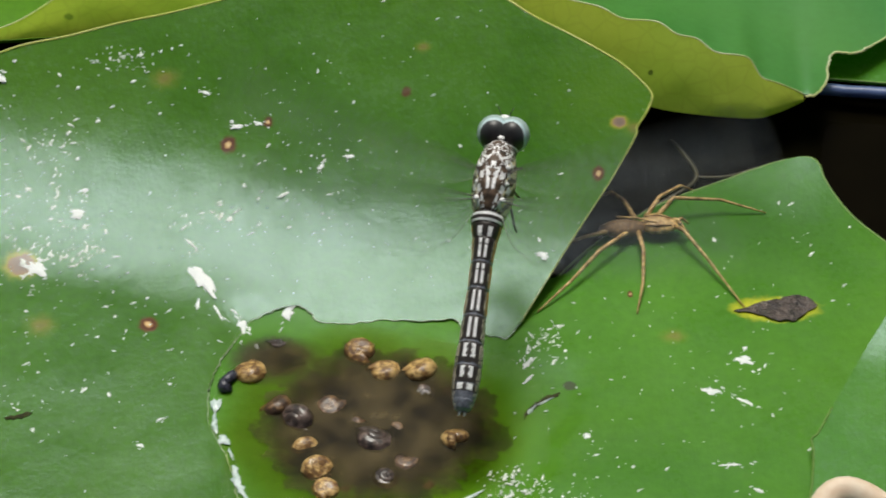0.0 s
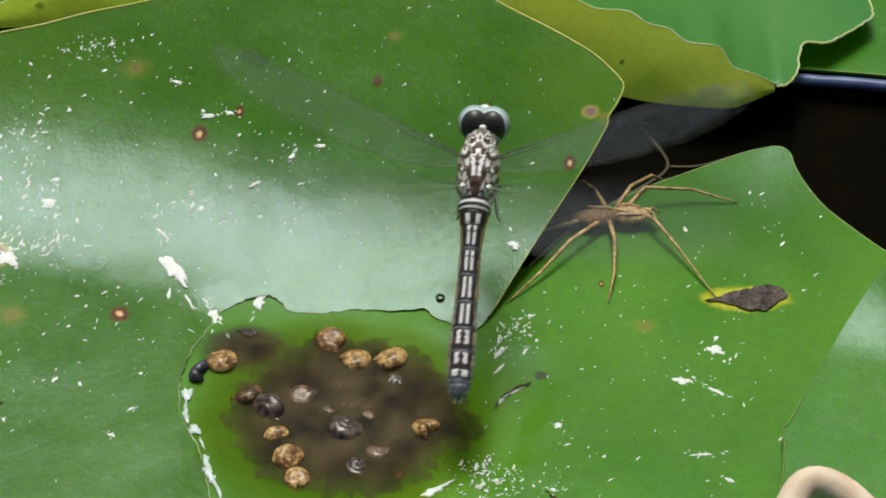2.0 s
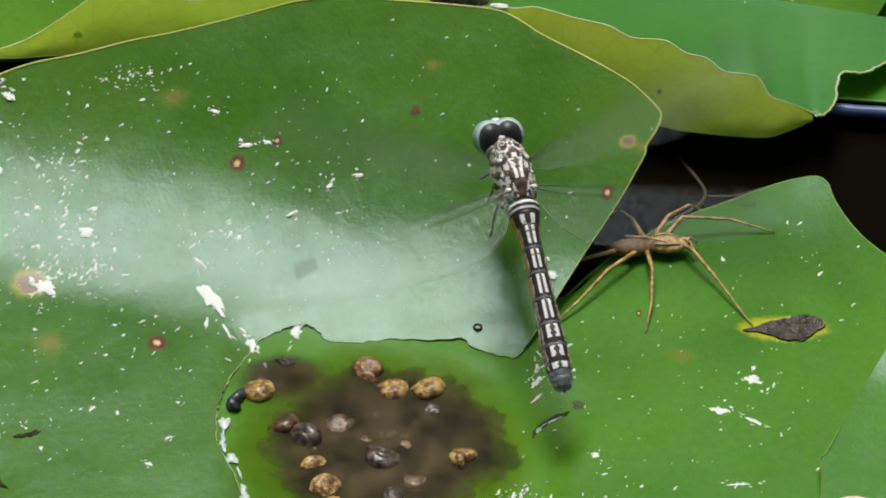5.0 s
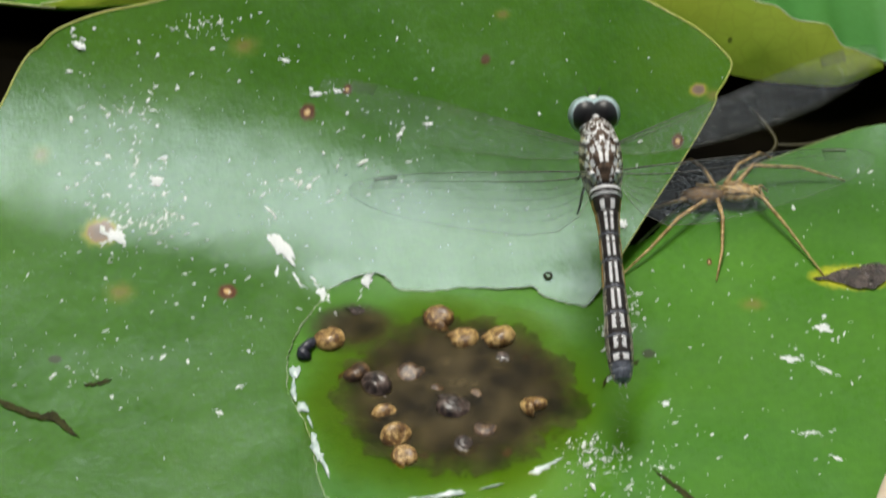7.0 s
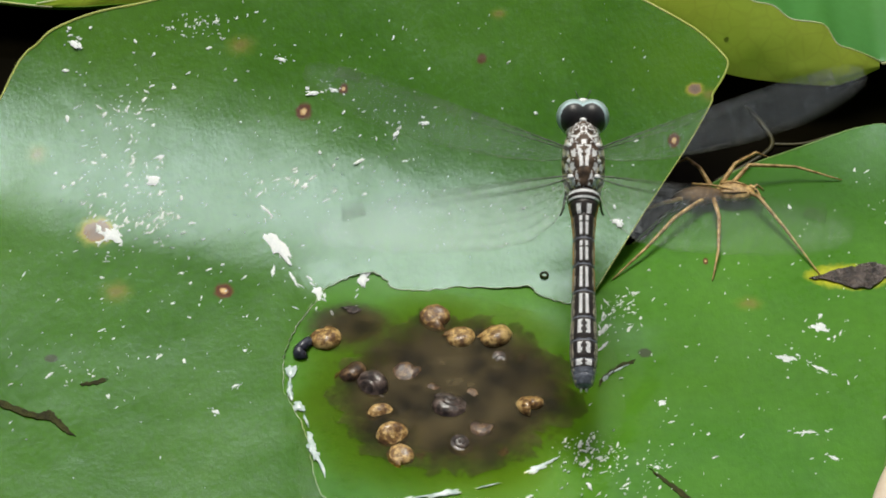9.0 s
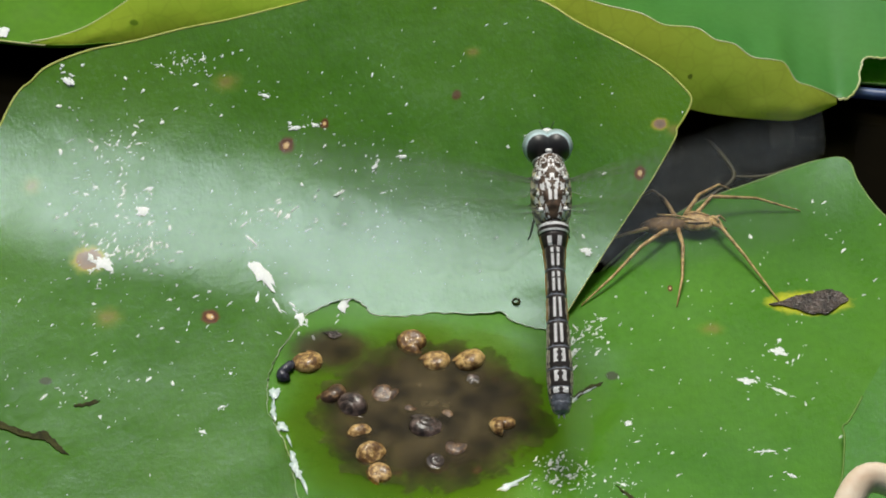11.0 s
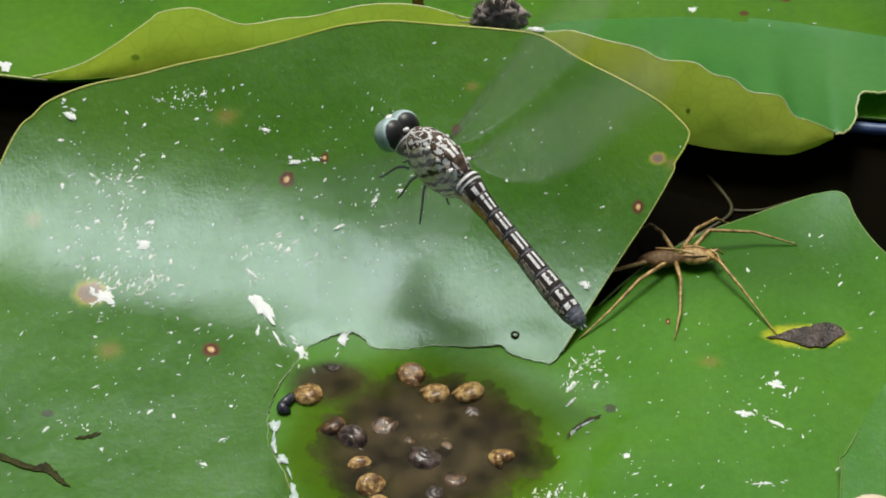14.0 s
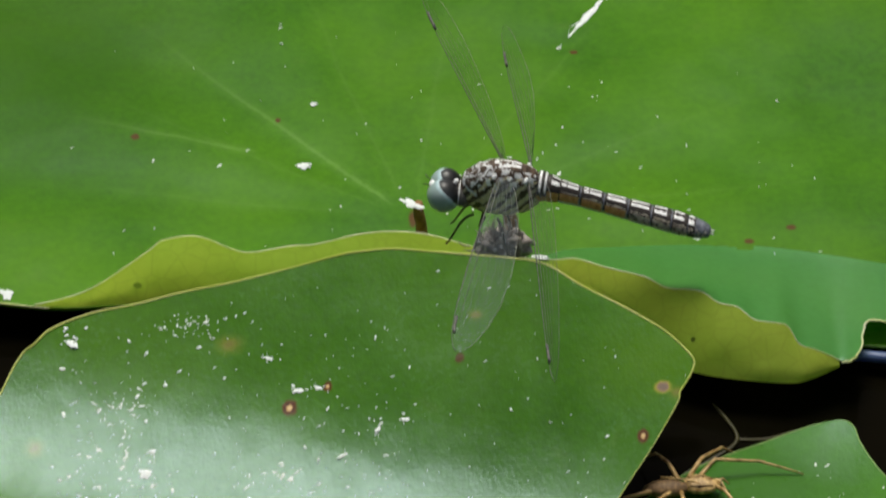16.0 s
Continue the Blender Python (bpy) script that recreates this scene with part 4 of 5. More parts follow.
def rot_lump():
    """A matted mound with frayed shreds standing out of it."""
    me = ball("mound", (3.4, 1.5, 2.7), ROT, 24, 34, lambda x, y, z: tuple(Vector((x, y, z)) * (1 + 0.3 * noise.noise(Vector((x * 2.2, y * 2.2, z * 2.2))) + 0.2 * noise.noise(Vector((x * 6, y * 6, z * 6))))))
    verts, faces, rs = [v.co.copy() for v in me.vertices], [tuple(p.vertices) for p in me.polygons], random.Random(77)
    bpy.data.meshes.remove(me)
    for _ in range(90):
        x, y = rs.gauss(-0.6, 1.7), rs.gauss(0, 0.6)
        foot = Vector((x, y, 1.6 * max(0.0, 1 - (x / 3.4) ** 2)))
        top = foot + Vector((rs.gauss(-0.25, 0.8), rs.gauss(-0.2, 0.4), rs.uniform(0.8, 4.6) * max(0.3, 1 - abs(x) / 5)))
        bend = Vector((rs.gauss(0, 0.35), rs.gauss(0, 0.2), 0))
        r = rs.uniform(0.06, 0.2)
        shred = tube("shred", [foot.lerp(top, k / 4) + bend * math.sin(math.pi * k / 4) for k in range(5)], lambda s, r=r: r * (1 - 0.75 * s), ROT, 5)
        base = len(verts)
        verts += [v.co.copy() for v in shred.vertices]
        faces += [tuple(base + i for i in p.vertices) for p in shred.polygons]
        bpy.data.meshes.remove(shred)
    return mesh_of("rotting_tuft", verts, faces, ROT)


lump = part("rotting_tuft", rot_lump(), None, "", pose(7.2 * MM, 37.4 * MM, 8.6 * MM))
tagged(lump, "dark grey rotting tuft matted on the rolled margin", "plant debris")
dropping(12.0, 35.9, 1.2, 0.4, -0.1, lambda x, y: 8.2, "white dropping on the margin beside the tuft", 331, 0.4, 3)

# ---- spider ----
def build_spider():
    spider = new("spider")
    spider.matrix_basis = pose(30.5 * MM, 1.5 * MM, 0)
    tagged(spider, "tan long-legged fishing spider on the pad's edge", "spider")
    part("cephalothorax", ball("cephalothorax", (2.3, 1.55, 0.8), TAN, 10, 16, lambda x, y, z: (x, y * (1 - 0.25 * x), z * (1.0 - 0.2 * x))), spider, "", pose(0.9 * MM, 0.1 * MM, 1.5 * MM, 0, 0, -6))
    part("abdomen", ball("abdomen", (3.1, 1.3, 0.95), TAN_DARK, 10, 16, lambda x, y, z: (x, y * (1 - 0.3 * x * x), z)), spider, "dull brown abdomen", pose(-3.4 * MM, -0.5 * MM, 1.4 * MM, 0, 0, 4))
    part("back_stripe", tube("back_stripe", [(-4.2, 0.6, 2.2), (-2.0, 0.2, 2.45), (-0.4, -0.1, 2.3), (0.6, -0.4, 2.2)], 0.13, TAN, 6), spider, "golden stripe")
    legs = [((0.4, 1.0, 1.6), (2.6, 3.4, 2.6), (8.2, 3.9, 1.8), (13.6, 3.1, 0.4)), ((2.4, -0.1, 1.6), (3.6, -1.6, 2.2), (6.3, -5.6, 1.4), (10.3, -12.4, 0.3)),
            ((-1.7, -1.1, 1.5), (-1.2, -4.6, 2.0), (-1.4, -9.3, 1.2), (-2.2, -13.4, 0.3)), ((-2.8, -1.2, 1.6), (-6.3, -4.7, 2.0), (-9.8, -9.0, 1.2), (-13.8, -13.2, 0.3)),
            ((-0.7, 1.2, 1.6), (1.0, 4.2, 2.0), (3.6, 6.9, 1.2), (5.6, 9.4, -2.2)), ((-2.0, 1.0, 1.6), (-3.2, 3.5, 2.0), (-4.6, 5.9, 1.2), (-6.4, 8.0, -2.2)),
            ((-4.2, -0.8, 1.6), (-7.7, -2.0, 1.6), (-10.0, -2.4, 1.0), (-12.0, -3.4, -0.6)), ((2.6, 0.7, 1.7), (3.2, 0.3, 1.8), (3.7, -0.6, 1.5), (3.9, -1.3, 1.0))]
    for pts in legs:
        line = [Vector(pts[0]).lerp(Vector(pts[1]), s / 4) for s in range(4)] + [Vector(pts[1]).lerp(Vector(pts[2]), s / 4) for s in range(4)] + [Vector(pts[2]).lerp(Vector(pts[3]), s / 5) for s in range(6)]
        part("leg", tube("leg", line, lambda s: 0.23 * (1 - s) ** 0.8 + 0.07, TAN, 7), spider)
    for turn in (-1, 1):
        part("palp", tube("palp", [(2.6, turn * 0.5, 1.5), (3.5, turn * 0.95, 1.7), (4.3, turn * 0.7, 1.0)], lambda s: 0.2 - 0.08 * s, TAN, 7), spider)
        part("side_stripe", tube("side_stripe", [(-0.9, turn * 0.7, 2.12), (0.6, turn * 0.85, 2.22), (2.2, turn * 0.6, 2.05)], lambda s: 0.16 * math.sin(math.pi * (0.15 + 0.7 * s)), TAN_DARK, 7), spider, "dark brown stripe")
    for x in (-0.25, 0.25):
        part("eye", ball("eye", (0.16, 0.16, 0.16), BLACK, 6, 8), spider, "tiny black eye", pose(3.3 * MM, x * MM, 1.9 * MM))


build_spider()


# ---- dragonfly: nose along +y, origin in the head ----
def radius_at(y):
    """Half width and half height of the abdomen, y behind the head."""
    at = [-10.6, -12.1, -13.9, -16.0, -20.6, -25.4, -28.6, -30.8, -32.4, -33.4, -33.7]
    return np.interp(-y, [-a for a in at], [1.75, 1.9, 1.5, 1.25, 1.25, 1.42, 1.6, 1.52, 1.3, 0.95, 0.45]), np.interp(-y, [-a for a in at], [1.9, 1.95, 1.65, 1.45, 1.4, 1.45, 1.45, 1.35, 1.15, 0.8, 0.4])


def sag(y):
    return -0.7 + 3.8 * (1 - (-y - 11.6) / 22.1)


def segment(y0, y1, index):
    """One abdominal ring, its pale marks as faces of their own colour."""
    n, k, verts, faces, slots = 72, 20, [], [], []
    for i in range(k + 1):
        s = i / k
        y = y0 + (y1 - y0) * s
        w, h = radius_at(y)
        pinch = 1 - 0.07 * (abs(2 * s - 1) ** 6)
        for j in range(n):
            a = 2 * math.pi * (j + 0.5) / n
            verts.append((math.sin(a) * w * pinch * MM, y * MM, (sag(y) + math.cos(a) * h * pinch) * MM))
    for i in range(k):
        for j in range(n):
            faces.append((i * n + j, i * n + (j + 1) % n, (i + 1) * n + (j + 1) % n, (i + 1) * n + j))
            a = abs((360 * (j + 1) / n + 180) % 360 - 180)
            s = (i + 0.5) / k
            wob = noise.noise(Vector((a * 0.09 + index * 7, s * 5, index * 3.0)))
            a, s = a + 1.5 * wob, s + 0.012 * wob
            slot = 0
            if index == 0:
                slot = 1 if (0.15 < s < 0.4 or 0.68 < s < 0.9) and a < 75 else (2 if a > 95 else 0)
            elif index == 1:
                slot = 1 if 12 < a < 34 and s > 0.3 else (2 if a > 66 else 0)
            elif index < 8:
                wide = (10, 28) if index > 5 else (9, 22)
                if wide[0] < a < wide[1] and 0.1 < s < (0.86 if index < 6 else 0.72) and not (0.28 < s < 0.36 and 1 < index < 4):
                    slot = 1
                elif 50 < a < 57 and 0.12 < s < 0.9:
                    slot = 4
                elif 64 < a < 108 and 0.06 < s < 0.92 and index < 5:
                    slot = 2
                elif 62 < a < 110 and 0.05 < s < 0.93:
                    slot = 4 if wob > -0.28 else 0
                elif 114 < a < 124:
                    slot = 1
                elif s > 0.93 or a > 124:
                    slot = 3
            else:
                slot = 3 if a < 120 and (s > 0.55 or index == 9) else 0
                if index == 8 and 10 < a < 36 and s < 0.45:
                    slot = 1
                elif 55 < a < 100 and wob > 0.1:
                    slot = 4
            slots.append(slot)
    faces.append(tuple(range(n)))
    faces.append(tuple(k * n + j for j in range(n))[::-1])
    slots += [0, 0]
    me = mesh_of("abdomen_segment", verts, faces, BLACK)
    for m in (PALE, AMBER, SLATE, SIDE):
        me.materials.append(m)
    me.polygons.foreach_set("material_index", slots)
    return me


def wing_outline(fore):
    """Half plan of a wing that reaches along +x: x, leading y, trailing y."""
    if fore:
        return [(0, 0.5, -0.6), (2, 0.6, -2.2), (6, 0.6, -3.8), (11, 0.5, -4.9), (16, 0.3, -5.6), (21, 0.0, -5.6), (25, -0.5, -4.8), (27.5, -1.2, -3.8), (28.8, -2.2, -2.6)]
    return [(0, 0.5, -1.2), (2, 0.6, -5.0), (5, 0.6, -7.2), (9, 0.5, -7.6), (14, 0.3, -7.0), (19, 0.0, -6.2), (23, -0.5, -5.2), (25.6, -1.2, -4.0), (26.8, -2.2, -2.8)]


def wing_meshes(fore, side):
    plan, n, k = [(x * 1.09, a, b) for x, a, b in wing_outline(fore)], 40, 9
    xs, lead, trail = ([p[i] for p in plan] for i in range(3))
    verts, faces = [], []
    for i in range(n):
        x = xs[-1] * (i / (n - 1)) ** 0.9
        a, b = np.interp(x, xs, lead), np.interp(x, xs, trail)
        for j in range(k):
            s = j / (k - 1)
            pleat = 0.12 * math.sin(s * 22) * (1 - x / 32)
            verts.append((side * x * MM, (a + (b - a) * s) * MM, (pleat + 0.002 * x * x * 0.3) * MM))
    for i in range(n - 1):
        for j in range(k - 1):
            faces.append((i * k + j, i * k + j + 1, (i + 1) * k + j + 1, (i + 1) * k + j))
    film = mesh_of("wing_film", verts, faces, FILM)
    edge = [(side * x, np.interp(x, xs, lead), 0.03 + 0.0006 * x * x) for x in np.linspace(0, xs[-1], 30)]
    costa = tube("leading_vein", edge, lambda s: 0.09 - 0.055 * s, VEIN, 6)
    back = [(side * x, np.interp(x, xs, trail), 0.0006 * x * x) for x in np.linspace(0.5, xs[-1], 30)]
    rear = tube("trailing_vein", back, 0.03, VEIN_PALE, 5)
    mid = [(side * x, np.interp(x, xs, lead) * (1 - d) + np.interp(x, xs, trail) * d, 0.06 + 0.0006 * x * x) for d in (0.16,) for x in np.linspace(0, xs[-1] * 0.82, 20)]
    radial = [tube("radial_vein", mid, lambda s: 0.075 - 0.05 * s, VEIN, 5)]
    for d, reach in ((0.3, 0.93), (0.45, 0.86), (0.62, 0.74), (0.8, 0.6)):
        ys = [(side * x, np.interp(x, xs, lead) * (1 - d) + np.interp(x, xs, trail) * d, 0.05 + 0.0006 * x * x) for x in np.linspace(0.4, xs[-1] * reach, 16)]
        radial.append(tube("radial_vein", ys, 0.018, VEIN, 4))
    x0, x1 = xs[-1] * 0.80, xs[-1] * 0.89
    stig = tube("wing_spot", [(side * x, np.interp(x, xs, lead) - 0.3, 0.06 + 0.0006 * x * x) for x in np.linspace(x0, x1, 5)], 0.2, VEIN, 6)
    return film, costa, rear, radial, stig


CREAM_MARKS = [(0, 60, 0.05, 0.085), (0, 7, 0.2, 0.27), (10, 21, 0.35, 0.41), (0, 8, 0.43, 0.5),
               (28, 40, 0.37, 0.44), (46, 60, 0.35, 0.4), (13, 21, 0.5, 0.55), (5, 14, 0.59, 0.76), (24, 34, 0.54, 0.63), (41, 55, 0.51, 0.56), (30, 44, 0.7, 0.76),
               (50, 64, 0.64, 0.72), (17, 30, 0.82, 0.88), (36, 52, 0.85, 0.91), (0, 60, 0.95, 0.98)]


# pale lines on the front flank: degrees from the back's ridge, share of the length
FLANK_LINES = [((26, 0.1), (20, 0.17), (15, 0.25)), ((30, 0.12), (36, 0.2), (33, 0.27)), ((5, 0.3), (18, 0.385), (30, 0.34), (40, 0.29), (60, 0.17)), ((66, 0.1), (84, 0.2))]


def near_line(a, s):
    """True on one of the flank's pale lines."""
    for line in FLANK_LINES:
        for (a0, s0), (a1, s1) in zip(line, line[1:]):
            u, v = (a1 - a0) / 100, s1 - s0
            k = min(max((((a - a0) / 100) * u + (s - s0) * v) / (u * u + v * v), 0), 1)
            if math.hypot((a - a0) / 100 - k * u, s - s0 - k * v) < 0.021:
                return True
    return False


def thorax_mesh():
    """The thorax, humped behind, with its cream and yellowish marks mirrored about the back."""
    n, k, verts, faces, slots = 108, 70, [], [], []
    for i in range(k + 1):
        s = i / k
        y = 5.3 - 10.6 * s
        full = math.sqrt(max(0.0, 1 - (2 * s - 1) ** 2)) ** 0.8
        for j in range(n):
            a = 2 * math.pi * j / n
            x, z = math.sin(a) * 2.45 * full, math.cos(a) * (4.0 + 0.6 * s) * full
            if z < 0:
                z *= 1.05 - 0.25 * s
            verts.append((x * MM, y * MM, (z + 0.25 * noise.noise(Vector((abs(x) * 0.9, y * 0.9, z * 0.9)))) * MM))
    for i in range(k):
        for j in range(n):
            faces.append((i * n + j, i * n + (j + 1) % n, (i + 1) * n + (j + 1) % n, (i + 1) * n + j))
            a = abs((360 * (j + 0.5) / n + 180) % 360 - 180)
            s = (i + 0.5) / k
            a += 5 * noise.noise(Vector((a * 0.07, s * 14, 3.0)))
            s += 0.02 * noise.noise(Vector((a * 0.08, s * 12, 8.0)))
            slot = 0
            if any(a0 < a < a1 and s0 < s < s1 for a0, a1, s0, s1 in CREAM_MARKS) or near_line(a, s):
                slot = 1
            elif a < 70 and noise.noise(Vector((a * 0.11, s * 42, 1.0))) > 0.36:
                slot = 1
            elif a > 42 and s > 0.26:
                slot = 2 if (s + 0.0063 * a) % 0.165 < (0.072 if a < 84 else 0.118) else 0
            elif a > 70:
                slot = 2 if (1.35 * s + 0.006 * (a - 60)) % 0.17 < 0.06 else 0
            slots.append(slot)
    me = mesh_of("thorax", verts, faces, BROWN)
    me.materials.append(PALE)
    me.materials.append(STRAW)
    me.polygons.foreach_set("material_index", slots)
    return me


def build_dragonfly():
    fly = new("dragonfly")
    tagged(fly, "black and cream striped female dragonfly with clear wings", "dragonfly")
    part("occiput", ball("occiput", (1.2, 0.9, 1.0), BROWN, 8, 12), fly, "dark back of the head", pose(0, -0.5 * MM, 0.55 * MM))
    part("face", ball("face", (1.7, 1.3, 1.6), FACE, 10, 14), fly, "pale greenish white face", pose(0, 1.1 * MM, -0.7 * MM))
    part("forehead", ball("forehead", (0.7, 0.5, 0.5), PALE, 8, 12), fly, "white forehead spot", pose(0, 1.75 * MM, 0.75 * MM))
    part("occiput_mark", ball("occiput_mark", (0.42, 0.3, 0.5), PALE, 8, 12), fly, "white triangle behind the eyes", pose(0, -1.1 * MM, 1.75 * MM, 30))
    for side in (-1, 1):
        part("eye", ball("eye", (2.05, 2.1, 2.3), EYE[side], 14, 20), fly, "dark-capped pale blue-grey eye", pose(side * 0.98 * MM, 0.15 * MM, 0.0 * MM, 0, side * 12, side * -8))
        part("antenna", tube("antenna", [(side * 0.4, 2.0, 0.9), (side * 0.9, 2.9, 1.5)], 0.05, BLACK, 5), fly)
    part("neck", ball("neck", (1.9, 1.3, 1.7), NECK, 8, 14), fly, "brown banded neck", pose(0, -2.1 * MM, 0.0 * MM))
    part("collar", ball("collar", (1.98, 0.28, 1.75), PALE, 8, 14), fly, "pale neck band", pose(0, -1.75 * MM, 0.05 * MM))
    part("thorax", thorax_mesh(), fly, "brown-black thorax with cream marks", pose(0, -7.0 * MM, 1.8 * MM, -8))
    for side in (-1, 1):
        for k in range(3):
            part("wing_root", ball("wing_root", (0.5, 0.32, 0.22), PALE, 6, 10), fly, "pale wing hinge", pose(side * 1.55 * MM, (-6.0 - 2.0 * k) * MM, 4.9 * MM, 0, side * 35, side * 20))
    bounds = [-11.4, -12.7, -14.2, -17.0, -20.0, -23.1, -26.1, -28.7, -30.8, -32.4, -33.7]
    for i in range(10):
        part("abdomen_segment", segment(bounds[i], bounds[i + 1], i), fly)
    for side in (-1, 1):
        part("tail_appendage", tube("tail_appendage", [(side * 0.25, -33.4, sag(-33.4)), (side * 0.32, -34.1, sag(-34.0))], 0.12, PALE, 6), fly)
        for k, (reach, fore) in enumerate(((1.7, 2.6), (1.9, 0.8), (2.2, -1.6))):
            y = -3.8 - 1.5 * k
            line = [Vector((side * 1.0, y, -2.4)), Vector((side * (reach - 0.4), y + fore * 0.5, -3.4)), Vector((side * reach, y + fore, -6.4)), Vector((side * (reach + 0.3), y + fore * 1.2, -7.2))]
            part("leg", tube("leg", spline(line, 4), lambda s: 0.2 - 0.1 * s, BLACK, 6), fly)
    wings = []
    for fore in (True, False):
        for side in (-1, 1):
            film, costa, rear, radial, stig = wing_meshes(fore, side)
            wing = part("wing", film, fly, "clear veined fore wing" if fore else "clear veined hind wing")
            part("leading_vein", costa, wing)
            part("trailing_vein", rear, wing)
            for vein in radial:
                part("radial_vein", vein, wing)
            part("wing_spot", stig, wing, "dark spot near the wing tip")
            wings.append((wing, fore, side))
    return fly, wings


dragonfly, wings = build_dragonfly()


# ---- what moves ----
def fly_pose(x, y, z, yaw, pitch, roll=0):
    return pose(x * MM, y * MM, z * MM, pitch, roll, yaw)


def wing_pose(fore, side, stroke, sweep, twist=0.0):
    """stroke: degrees above level; sweep: degrees forward."""
    hinge = (side * 1.5 * MM, (-7.0 if fore else -10.4) * MM, 4.9 * MM)
    return pose(*hinge, twist, -side * stroke, side * sweep)


# tenths of a second at which the fore wings stand high, and at which the hind wings stand low
FORE_TURNS = {4, 10, 13, 15, 20, 24, 30, 33, 40, 43, 45, 48, 53, 57, 62, 66, 70, 74, 80, 86, 90, 95, 99, 104, 109, 113, 115, 120, 127, 136}
HIND_TURNS = {7, 18, 25, 35, 41, 50, 60, 69, 75, 82, 90, 92, 101, 107, 112, 125, 135, 143}


